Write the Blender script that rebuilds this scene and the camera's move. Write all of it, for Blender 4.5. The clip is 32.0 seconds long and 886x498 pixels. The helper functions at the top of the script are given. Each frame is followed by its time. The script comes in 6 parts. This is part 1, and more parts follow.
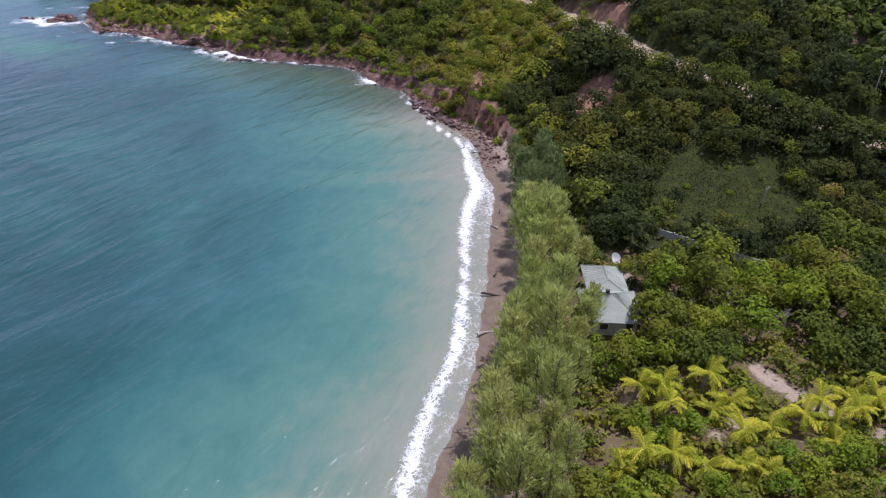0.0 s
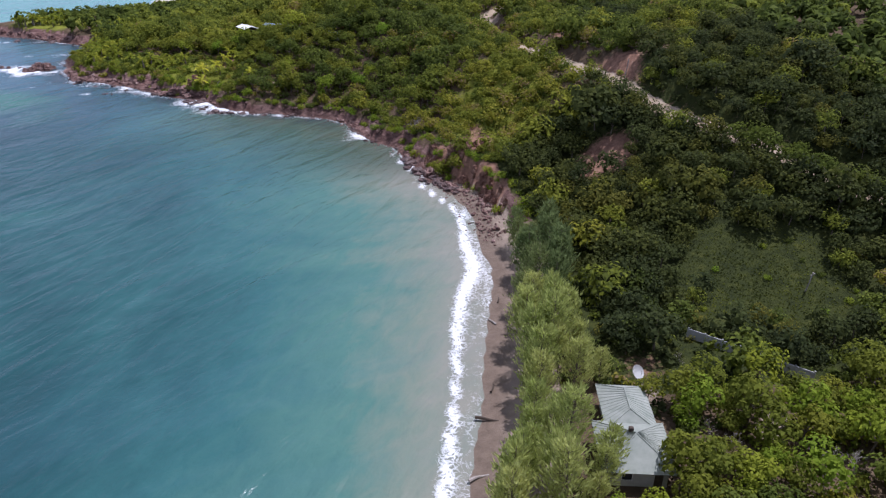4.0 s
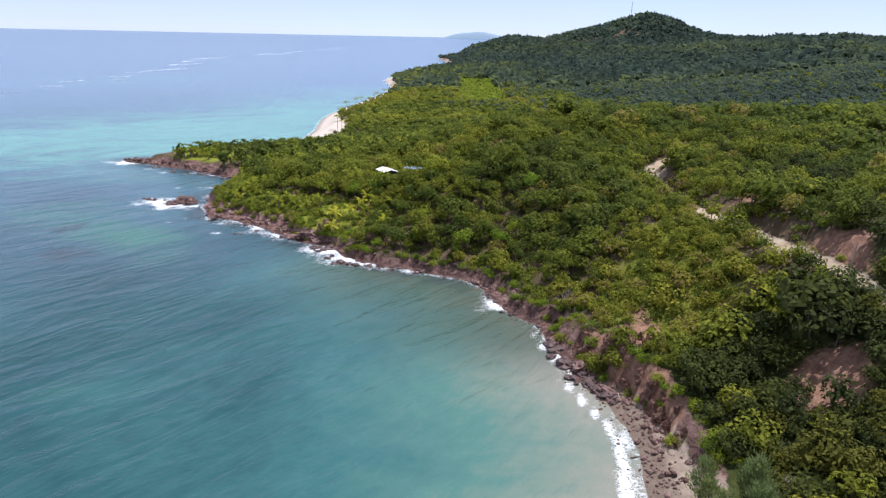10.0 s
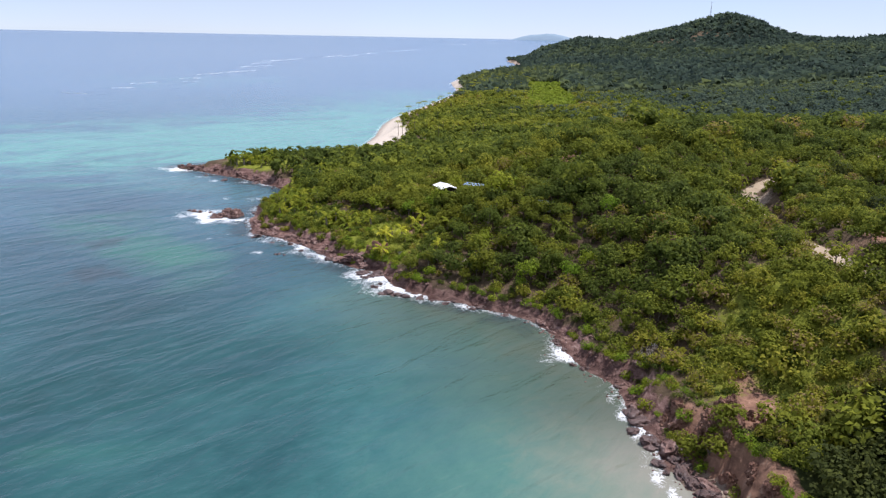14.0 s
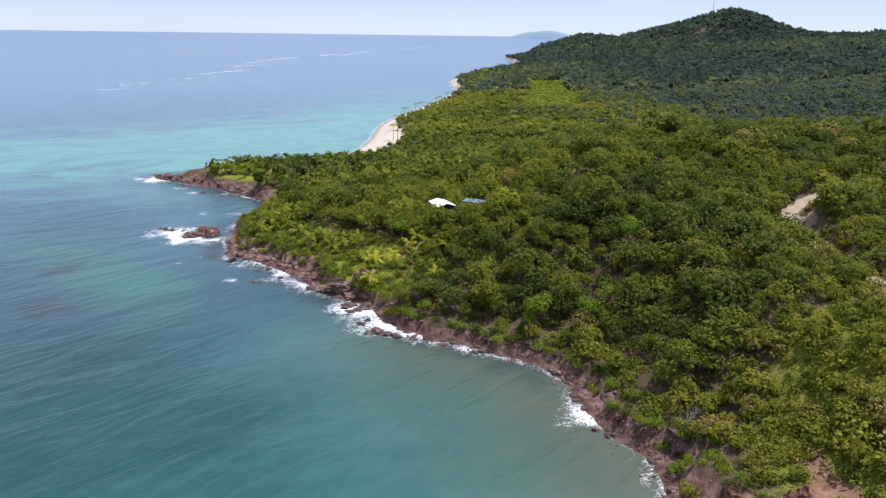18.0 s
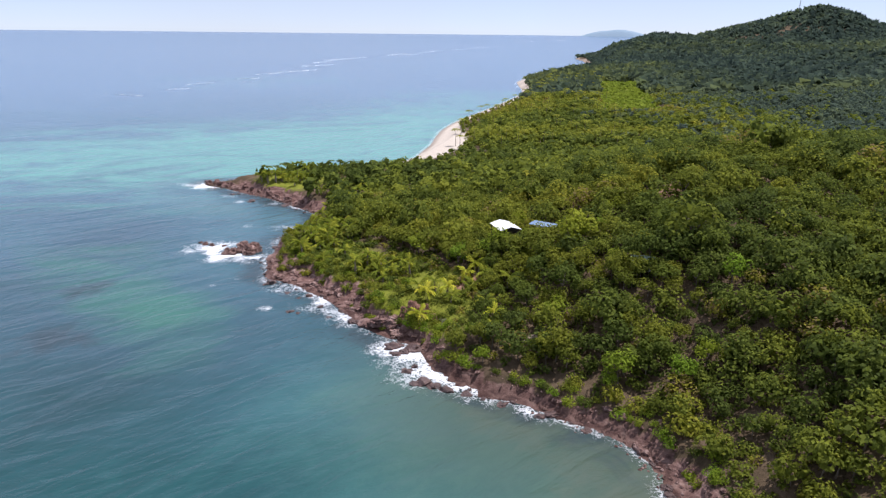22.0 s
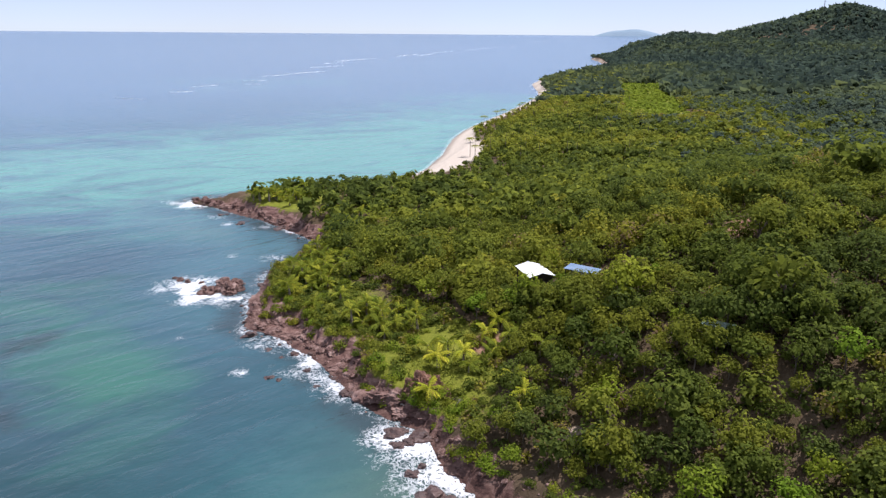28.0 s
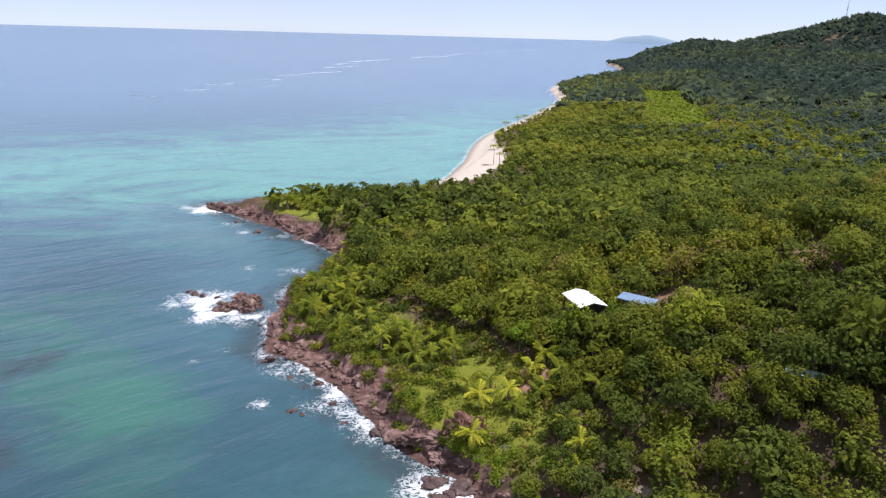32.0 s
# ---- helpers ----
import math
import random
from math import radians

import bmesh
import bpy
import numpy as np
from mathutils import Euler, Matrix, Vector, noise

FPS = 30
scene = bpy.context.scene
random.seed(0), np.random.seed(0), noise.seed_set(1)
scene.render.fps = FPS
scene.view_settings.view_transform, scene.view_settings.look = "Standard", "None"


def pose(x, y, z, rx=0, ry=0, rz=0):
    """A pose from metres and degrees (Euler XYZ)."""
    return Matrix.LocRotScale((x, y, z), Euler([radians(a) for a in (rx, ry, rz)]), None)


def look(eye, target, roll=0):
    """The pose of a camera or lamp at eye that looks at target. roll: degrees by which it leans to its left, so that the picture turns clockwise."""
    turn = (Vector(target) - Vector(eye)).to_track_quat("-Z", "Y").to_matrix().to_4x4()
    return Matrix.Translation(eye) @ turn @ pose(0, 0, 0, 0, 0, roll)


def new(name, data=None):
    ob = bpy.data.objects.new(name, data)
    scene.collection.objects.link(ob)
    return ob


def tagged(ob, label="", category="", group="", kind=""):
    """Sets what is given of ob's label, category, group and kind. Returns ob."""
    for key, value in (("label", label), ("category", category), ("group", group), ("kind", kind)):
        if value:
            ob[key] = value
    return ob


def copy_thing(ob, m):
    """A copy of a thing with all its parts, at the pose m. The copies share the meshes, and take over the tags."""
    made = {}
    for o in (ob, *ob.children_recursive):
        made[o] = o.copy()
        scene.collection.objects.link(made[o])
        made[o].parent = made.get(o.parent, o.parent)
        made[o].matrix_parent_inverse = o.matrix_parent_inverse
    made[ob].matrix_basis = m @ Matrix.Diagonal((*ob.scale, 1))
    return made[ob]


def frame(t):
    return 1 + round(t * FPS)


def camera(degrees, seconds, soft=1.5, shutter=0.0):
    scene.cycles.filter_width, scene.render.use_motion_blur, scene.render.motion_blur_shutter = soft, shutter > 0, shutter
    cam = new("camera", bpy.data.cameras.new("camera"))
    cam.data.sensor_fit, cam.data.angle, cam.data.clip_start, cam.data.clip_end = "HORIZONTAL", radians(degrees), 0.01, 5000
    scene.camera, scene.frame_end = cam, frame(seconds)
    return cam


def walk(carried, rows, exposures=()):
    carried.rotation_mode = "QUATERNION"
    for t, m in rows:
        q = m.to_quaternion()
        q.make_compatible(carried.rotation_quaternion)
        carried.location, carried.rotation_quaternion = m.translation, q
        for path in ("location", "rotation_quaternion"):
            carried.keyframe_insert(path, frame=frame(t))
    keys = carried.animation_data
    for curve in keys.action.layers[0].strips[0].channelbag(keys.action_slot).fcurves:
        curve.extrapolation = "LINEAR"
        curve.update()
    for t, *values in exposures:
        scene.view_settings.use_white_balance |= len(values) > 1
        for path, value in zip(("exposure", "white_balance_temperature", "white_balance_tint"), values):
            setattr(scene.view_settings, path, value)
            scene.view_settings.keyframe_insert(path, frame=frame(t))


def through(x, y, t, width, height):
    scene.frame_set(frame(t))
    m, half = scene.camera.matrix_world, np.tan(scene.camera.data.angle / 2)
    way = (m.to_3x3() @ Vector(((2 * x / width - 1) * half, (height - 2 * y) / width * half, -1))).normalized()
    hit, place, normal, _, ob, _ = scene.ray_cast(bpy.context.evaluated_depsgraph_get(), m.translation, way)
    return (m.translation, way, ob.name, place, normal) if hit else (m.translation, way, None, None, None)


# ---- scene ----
# ---- camera and its flight ----
cam = camera(64.8, 32.0, soft=1.3)


def aim(x, y, z, yaw, down, roll):
    return pose(x, y, z, 90 - down, 0, yaw) @ pose(0, 0, 0, 0, 0, roll)


PATH = [
    (0.0, -9.39, -24.29, 58.66, -12.891, 29.278, 2.048),
    (0.5, -8.18, -21.91, 58.74, -12.869, 29.361, 1.968),
    (1.0, -7.01, -19.51, 58.81, -12.834, 29.409, 1.897),
    (1.5, -5.93, -17.07, 58.86, -12.776, 29.406, 1.808),
    (2.0, -4.96, -14.59, 58.89, -12.680, 29.333, 1.705),
    (2.5, -4.11, -12.03, 58.92, -12.647, 29.230, 1.594),
    (3.0, -3.37, -9.39, 58.99, -12.624, 28.688, 1.508),
    (3.5, -2.71, -6.74, 59.08, -12.612, 27.784, 1.447),
    (5.5, -1.61, 3.45, 59.92, -8.278, 24.225, 1.475),
    (6.0, -1.27, 6.28, 59.97, -6.813, 23.313, 1.453),
    (6.5, -0.91, 9.18, 59.98, -5.457, 22.385, 1.425),
    (7.0, -0.53, 12.13, 59.97, -4.255, 21.474, 1.399),
    (7.5, -0.14, 15.10, 59.94, -3.238, 20.558, 1.379),
    (8.0, 0.21, 18.08, 59.93, -2.458, 19.713, 1.362),
    (8.5, 0.50, 21.07, 59.93, -1.769, 18.918, 1.336),
    (9.0, 0.73, 24.04, 59.93, -1.150, 18.209, 1.290),
    (9.5, 0.93, 26.98, 59.91, -0.561, 17.629, 1.247),
    (10.0, 1.11, 29.90, 59.90, 0.028, 17.137, 1.189),
    (10.5, 1.26, 32.82, 59.90, 0.566, 17.120, 1.132),
    (11.0, 1.37, 35.74, 59.90, 0.594, 17.123, 1.079),
    (11.5, 1.39, 38.70, 59.90, 0.568, 17.099, 1.033),
    (12.0, 1.34, 41.69, 59.90, 0.543, 17.107, 1.015),
    (12.5, 1.27, 44.73, 59.91, 1.457, 17.101, 1.041),
    (13.0, 1.27, 47.76, 59.90, 4.528, 17.083, 1.092),
    (13.5, 1.27, 50.75, 59.87, 5.470, 17.081, 1.106),
    (14.0, 1.21, 53.72, 59.85, 5.466, 17.095, 1.082),
    (14.5, 1.12, 56.69, 59.87, 5.455, 17.085, 1.033),
    (16.5, 0.23, 68.47, 59.98, 5.444, 17.200, 0.843),
    (17.0, 0.00, 71.40, 60.00, 5.450, 17.226, 0.804),
    (17.5, -0.24, 74.34, 60.00, 5.450, 17.239, 0.759),
    (18.0, -0.50, 77.28, 59.98, 5.442, 17.278, 0.724),
    (18.5, -0.77, 80.24, 59.95, 5.433, 17.327, 0.701),
    (19.0, -1.07, 83.22, 59.90, 5.431, 17.362, 0.667),
    (19.5, -1.40, 86.27, 59.85, 5.431, 17.391, 0.618),
    (20.0, -1.72, 89.32, 59.79, 5.555, 17.394, 0.579),
    (20.5, -1.99, 92.34, 59.72, 7.900, 17.372, 0.579),
    (21.0, -2.22, 95.30, 59.64, 9.840, 17.378, 0.594),
    (21.5, -2.51, 98.20, 59.58, 10.360, 17.366, 0.576),
    (22.0, -2.87, 101.06, 59.52, 10.829, 17.365, 0.561),
    (22.5, -3.32, 103.89, 59.48, 11.272, 17.353, 0.556),
    (23.0, -3.80, 106.66, 59.48, 11.574, 17.352, 0.556),
    (23.5, -4.29, 109.32, 59.46, 11.655, 17.346, 0.544),
    (24.0, -4.80, 111.89, 59.40, 11.643, 17.326, 0.510),
    (24.5, -5.33, 114.42, 59.35, 11.652, 17.324, 0.461),
    (25.0, -5.85, 116.93, 59.32, 11.638, 17.317, 0.418),
    (25.5, -6.36, 119.43, 59.31, 11.631, 17.320, 0.401),
    (27.5, -8.92, 129.42, 59.40, 11.603, 17.371, 0.359),
    (28.0, -9.47, 131.53, 59.46, 11.830, 17.365, 0.406),
    (28.5, -9.99, 133.57, 59.53, 12.543, 17.278, 0.516),
    (29.0, -10.64, 135.43, 59.58, 12.537, 17.229, 0.698),
    (29.5, -11.46, 137.04, 59.58, 12.552, 17.206, 0.916),
    (30.0, -12.43, 138.36, 59.55, 12.548, 17.217, 1.134),
    (30.5, -13.58, 139.42, 59.51, 12.502, 17.231, 1.319),
    (31.0, -14.86, 140.32, 59.50, 12.488, 17.229, 1.446),
    (31.5, -16.21, 141.12, 59.52, 12.482, 17.236, 1.502),
    (32.0, -17.59, 141.89, 59.56, 12.483, 17.215, 1.510),
]
walk(cam, [(row[0], aim(*row[1:])) for row in PATH], exposures=[(0.0, 0.40, 5700, 24), (3.0, 0.30, 5650, 24), (6.0, 0.43, 5450, 22), (8.0, 0.62, 5600, 20), (10.0, 0.59, 5820, 17), (14.0, 0.51, 5930, 17), (22.0, 0.51, 5980, 18), (32.0, 0.53, 6050, 18)])

# ---- world and sun ----
SUN_EL, SUN_AZ = 68.0, 62.0   # degrees: height, and bearing clockwise from +y
world = bpy.data.worlds.new("sky")
scene.world = world
world.use_nodes = True
wn = world.node_tree.nodes
sky = wn.new("ShaderNodeTexSky")
sky.sky_type = 'NISHITA'
sky.sun_disc = False
sky.sun_elevation, sky.sun_rotation = radians(SUN_EL), radians(SUN_AZ)
sky.air_density, sky.dust_density, sky.ozone_density = 0.55, 0.06, 5.0
wn["Background"].inputs["Strength"].default_value = 0.118
# a thin, even veil of high cloud over the clear sky
veil = wn.new("ShaderNodeTexNoise")
veil.inputs["Scale"].default_value, veil.inputs["Detail"].default_value = 3.0, 5
haze = wn.new("ShaderNodeMix")
haze.data_type = 'RGBA'
amount = wn.new("ShaderNodeMapRange")
amount.inputs["From Min"].default_value, amount.inputs["From Max"].default_value = 0.3, 0.7
amount.inputs["To Min"].default_value, amount.inputs["To Max"].default_value = 0.58, 0.72
world.node_tree.links.new(wn.new("ShaderNodeTexCoord").outputs["Generated"], veil.inputs["Vector"])
world.node_tree.links.new(veil.outputs["Fac"], amount.inputs["Value"])
world.node_tree.links.new(amount.outputs["Result"], haze.inputs[0])
world.node_tree.links.new(sky.outputs[0], haze.inputs[6])
haze.inputs[7].default_value = (4.05, 4.15, 4.4, 1)
world.node_tree.links.new(haze.outputs[2], wn["Background"].inputs["Color"])
sun_data = bpy.data.lights.new("sun", 'SUN')
sun_data.energy, sun_data.angle, sun_data.color = 3.75, radians(0.6), (1.0, 0.95, 0.88)
sun = new("sun", sun_data)
sun_way = Vector((math.sin(radians(SUN_AZ)) * math.cos(radians(SUN_EL)), math.cos(radians(SUN_AZ)) * math.cos(radians(SUN_EL)), math.sin(radians(SUN_EL))))
sun.matrix_world = look((200, 0, 300), Vector((200, 0, 300)) - sun_way)

# ---- small tools ----
rng = np.random.default_rng(7)


def part(name, bm, material, parent=None, label=""):
    me = bpy.data.meshes.new(name)
    bm.to_mesh(me)
    bm.free()
    me.materials.append(material)
    ob = new(name, me)
    ob.parent = parent
    return tagged(ob, label)


def mesh_ob(name, me, parent=None, label=""):
    ob = new(name, me)
    ob.parent = parent
    return tagged(ob, label)


def grid_mesh(name, verts, faces, material, attrs=None, smooth=False):
    """A mesh from arrays: verts n x 3, faces m x 3 or m x 4, attrs: name -> n values."""
    me = bpy.data.meshes.new(name)
    verts, faces = np.asarray(verts, np.float32), np.asarray(faces, np.int32)
    m, k = faces.shape
    me.vertices.add(len(verts))
    me.vertices.foreach_set("co", verts.ravel())
    me.loops.add(m * k)
    me.loops.foreach_set("vertex_index", faces.ravel())
    me.polygons.add(m)
    me.polygons.foreach_set("loop_start", np.arange(0, m * k, k, dtype=np.int32))
    if smooth:
        me.polygons.foreach_set("use_smooth", np.ones(m, bool))
    for key, values in (attrs or {}).items():
        me.attributes.new(key, 'FLOAT', 'POINT').data.foreach_set("value", np.asarray(values, np.float32).ravel())
    me.update(calc_edges=True)
    me.validate()
    me.materials.append(material)
    return me


def smooth01(v):
    v = np.clip(v, 0.0, 1.0)
    return v * v * (3 - 2 * v)


LATTICE = np.random.default_rng(3).random((256, 256))


def value_noise(x, y):
    """Smooth noise from 0 to 1 with cells one unit wide."""
    xi, yi = np.floor(x).astype(int), np.floor(y).astype(int)
    fx, fy = smooth01(x - xi), smooth01(y - yi)
    a, b = LATTICE[xi % 256, yi % 256], LATTICE[(xi + 1) % 256, yi % 256]
    c, d = LATTICE[xi % 256, (yi + 1) % 256], LATTICE[(xi + 1) % 256, (yi + 1) % 256]
    return (a * (1 - fx) + b * fx) * (1 - fy) + (c * (1 - fx) + d * fx) * fy


def fbm(x, y, size, octaves=4):
    total, amp = 0.0, 0.5
    for k in range(octaves):
        total = total + amp * value_noise(x / size + 17.3 * k, y / size + 5.1 * k)
        size, amp = size / 2.1, amp / 2
    return total


# ---- materials ----
def material(name, rough=0.8, spec=0.3):
    m = bpy.data.materials.new(name)
    m.use_nodes = True
    b = m.node_tree.nodes["Principled BSDF"]
    b.inputs["Roughness"].default_value = rough
    b.inputs["Specular IOR Level"].default_value = spec
    return m, m.node_tree.nodes, m.node_tree.links, b


def node(nodes, links, kind, **sets):
    n = nodes.new(kind)
    for key, value in sets.items():
        if key in n.inputs:
            if hasattr(value, "is_linked"):
                links.new(value, n.inputs[key])
            else:
                n.inputs[key].default_value = value
        else:
            setattr(n, key, value)
    return n


def noise_out(nodes, links, scale, detail=4, rough=0.6, distort=0.0, stretch=None, turn=0.0):
    co = nodes.new("ShaderNodeTexCoord").outputs["Object"]
    if stretch:
        mp = nodes.new("ShaderNodeMapping")
        links.new(co, mp.inputs["Vector"])
        mp.vector_type = 'TEXTURE'
        mp.inputs["Scale"].default_value = tuple(1 / v for v in stretch)
        mp.inputs["Rotation"].default_value = (0, 0, radians(turn))
        co = mp.outputs["Vector"]
    n = nodes.new("ShaderNodeTexNoise")
    links.new(co, n.inputs["Vector"])
    for key, v in (("Scale", scale), ("Detail", detail), ("Roughness", rough), ("Distortion", distort)):
        n.inputs[key].default_value = v
    return n.outputs["Fac"]


def ramp(nodes, links, fac, stops):
    r = nodes.new("ShaderNodeValToRGB")
    links.new(fac, r.inputs["Fac"])
    els = r.color_ramp.elements
    while len(els) < len(stops):
        els.new(0.5)
    for e, (p, c) in zip(els, stops):
        e.position, e.color = p, (*c, 1) if len(c) == 3 else (c[0], c[0], c[0], 1)
    return r.outputs["Color"]


def mix(nodes, links, fac, a, b, blend='MIX'):
    n = nodes.new("ShaderNodeMix")
    n.data_type, n.blend_type = 'RGBA', blend
    for k, v in ((0, fac), (6, a), (7, b)):
        if hasattr(v, "is_linked"):
            links.new(v, n.inputs[k])
        else:
            n.inputs[k].default_value = (*v, 1) if isinstance(v, tuple) else v
    return n.outputs[2]


def calc(nodes, links, op, a, b=0.0, clamp=False):
    n = nodes.new("ShaderNodeMath")
    n.operation, n.use_clamp = op, clamp
    for k, v in ((0, a), (1, b)):
        if hasattr(v, "is_linked"):
            links.new(v, n.inputs[k])
        else:
            n.inputs[k].default_value = v
    return n.outputs[0]


def attr(nodes, name):
    n = nodes.new("ShaderNodeAttribute")
    n.attribute_name = name
    return n.outputs["Fac"]


def bump(nodes, links, b, height, strength, dist):
    n = nodes.new("ShaderNodeBump")
    n.inputs["Strength"].default_value, n.inputs["Distance"].default_value = strength, dist
    links.new(height, n.inputs["Height"])
    links.new(n.outputs["Normal"], b.inputs["Normal"])


def leaf_material(name, stops, from_object=False, through=0.48):
    """Foliage: its hue differs from tree to tree and from leaf to leaf, and some light passes through it."""
    m, n, l, b = material(name, 0.65, 0.05)
    tint = n.new("ShaderNodeObjectInfo").outputs["Random"] if from_object else attr(n, "tint")
    leaf = n.new("ShaderNodeNewGeometry").outputs["Random Per Island"]
    t = calc(n, l, 'ADD', calc(n, l, 'MULTIPLY', tint, 0.8), calc(n, l, 'MULTIPLY', leaf, 0.25))
    col = ramp(n, l, t, stops)
    val = calc(n, l, 'ADD', calc(n, l, 'MULTIPLY', leaf, 0.50), 0.78)
    hs = node(n, l, "ShaderNodeHueSaturation", Color=col, Value=val)
    l.new(hs.outputs["Color"], b.inputs["Base Color"])
    tr = node(n, l, "ShaderNodeBsdfTranslucent", Color=hs.outputs["Color"])
    mx = n.new("ShaderNodeMixShader")
    mx.inputs[0].default_value = through
    l.new(b.outputs[0], mx.inputs[1])
    l.new(tr.outputs[0], mx.inputs[2])
    l.new(mx.outputs[0], n["Material Output"].inputs["Surface"])
    return m


GREENS = [(0.0, (0.072, 0.100, 0.026)), (0.3, (0.116, 0.148, 0.027)), (0.55, (0.174, 0.202, 0.028)), (0.78, (0.234, 0.248, 0.030)), (0.93, (0.300, 0.280, 0.035)), (1.0, (0.230, 0.165, 0.080))]
# greens shifted to blue: distance haze and cloud shade painted into far leaves
HAZE_GREENS = [(0.0, (0.064, 0.094, 0.078)), (0.35, (0.092, 0.126, 0.084)), (0.7, (0.140, 0.172, 0.074)), (1.0, (0.220, 0.240, 0.056))]
# greens darkened to paint in the shade of a cloud
CLOUD_SHADE_GREENS = [(0.0, (0.046, 0.062, 0.026)), (0.5, (0.074, 0.090, 0.026)), (0.8, (0.112, 0.120, 0.024)), (1.0, (0.155, 0.148, 0.028))]
forest_leaf = leaf_material("forest_leaf", GREENS)
tree_leaf = leaf_material("tree_leaf", GREENS, True)
hazed_leaf = leaf_material("hazed_leaf", HAZE_GREENS)
cloud_shaded_leaf = leaf_material("cloud_shaded_leaf", CLOUD_SHADE_GREENS)


def simple_material(name, colours, scale, rough=0.8, spec=0.3, relief=0.0, dist=0.05, metal=0.0):
    m, n, l, b = material(name, rough, spec)
    f = noise_out(n, l, scale, 5, 0.65)
    l.new(ramp(n, l, f, [(0.3 + 0.4 * k / max(1, len(colours) - 1), c) for k, c in enumerate(colours)]), b.inputs["Base Color"])
    b.inputs["Metallic"].default_value = metal
    if relief:
        bump(n, l, b, noise_out(n, l, scale * 3, 6, 0.7), relief, dist)
    return m


bark = simple_material("bark", [(0.10, 0.08, 0.06), (0.22, 0.18, 0.14)], 2.0, 0.9, 0.1, 0.5)


def ground_material():
    m, n, l, b = material("ground", 0.95, 0.1)
    soil = ramp(n, l, noise_out(n, l, 0.25, 6), [(0.3, (0.060, 0.046, 0.028)), (0.5, (0.105, 0.074, 0.045)), (0.7, (0.150, 0.112, 0.072))])
    grass = ramp(n, l, noise_out(n, l, 0.35, 7, 0.7), [(0.28, (0.105, 0.128, 0.020)), (0.5, (0.170, 0.186, 0.024)), (0.72, (0.235, 0.228, 0.040))])
    sand = ramp(n, l, noise_out(n, l, 0.6, 7, 0.7), [(0.3, (0.235, 0.185, 0.140)), (0.6, (0.345, 0.275, 0.212))])
    rock = ramp(n, l, noise_out(n, l, 0.45, 8, 0.7, 0.6, (1, 1, 2.5)), [(0.30, (0.042, 0.027, 0.025)), (0.43, (0.130, 0.073, 0.062)), (0.57, (0.250, 0.155, 0.130)), (0.72, (0.37, 0.27, 0.23))])
    dirt = ramp(n, l, noise_out(n, l, 0.5, 8, 0.7, 0.5), [(0.28, (0.085, 0.046, 0.034)), (0.46, (0.210, 0.118, 0.080)), (0.6, (0.310, 0.178, 0.118)), (0.75, (0.40, 0.30, 0.22))])
    fine = noise_out(n, l, 1.2, 6, 0.7)

    def cover(name, col, over):
        f = calc(n, l, 'ADD', attr(n, name), calc(n, l, 'MULTIPLY', calc(n, l, 'SUBTRACT', fine, 0.5), 0.9))
        f = calc(n, l, 'MULTIPLY', calc(n, l, 'SUBTRACT', f, 0.38), 4.0, True)
        return mix(n, l, f, over, col)
    col = cover("grass", grass, soil)
    # darkened grass colour: the cloud's shade painted onto the open ground
    shaded_grass = ramp(n, l, noise_out(n, l, 0.5, 7, 0.7), [(0.3, (0.018, 0.024, 0.009)), (0.55, (0.038, 0.046, 0.012)), (0.72, (0.070, 0.074, 0.018))])
    col = cover("shaded_grass", shaded_grass, col)
    col = cover("dirt", dirt, col)
    col = cover("rock", rock, col)
    col = cover("sand", sand, col)
    col = mix(n, l, calc(n, l, 'MULTIPLY', attr(n, "coral"), 0.95, True), col, ramp(n, l, fine, [(0.3, (0.44, 0.38, 0.31)), (0.6, (0.56, 0.495, 0.415))]))
    wet = attr(n, "wet")
    col = mix(n, l, wet, col, mix(n, l, 1.0, col, (0.55, 0.52, 0.50), 'MULTIPLY'))
    l.new(col, b.inputs["Base Color"])
    l.new(calc(n, l, 'SUBTRACT', 0.95, calc(n, l, 'MULTIPLY', wet, 0.5)), b.inputs["Roughness"])
    bump(n, l, b, noise_out(n, l, 1.5, 8, 0.75), 0.9, 0.25)
    return m


WAVE_TURN = 50.0


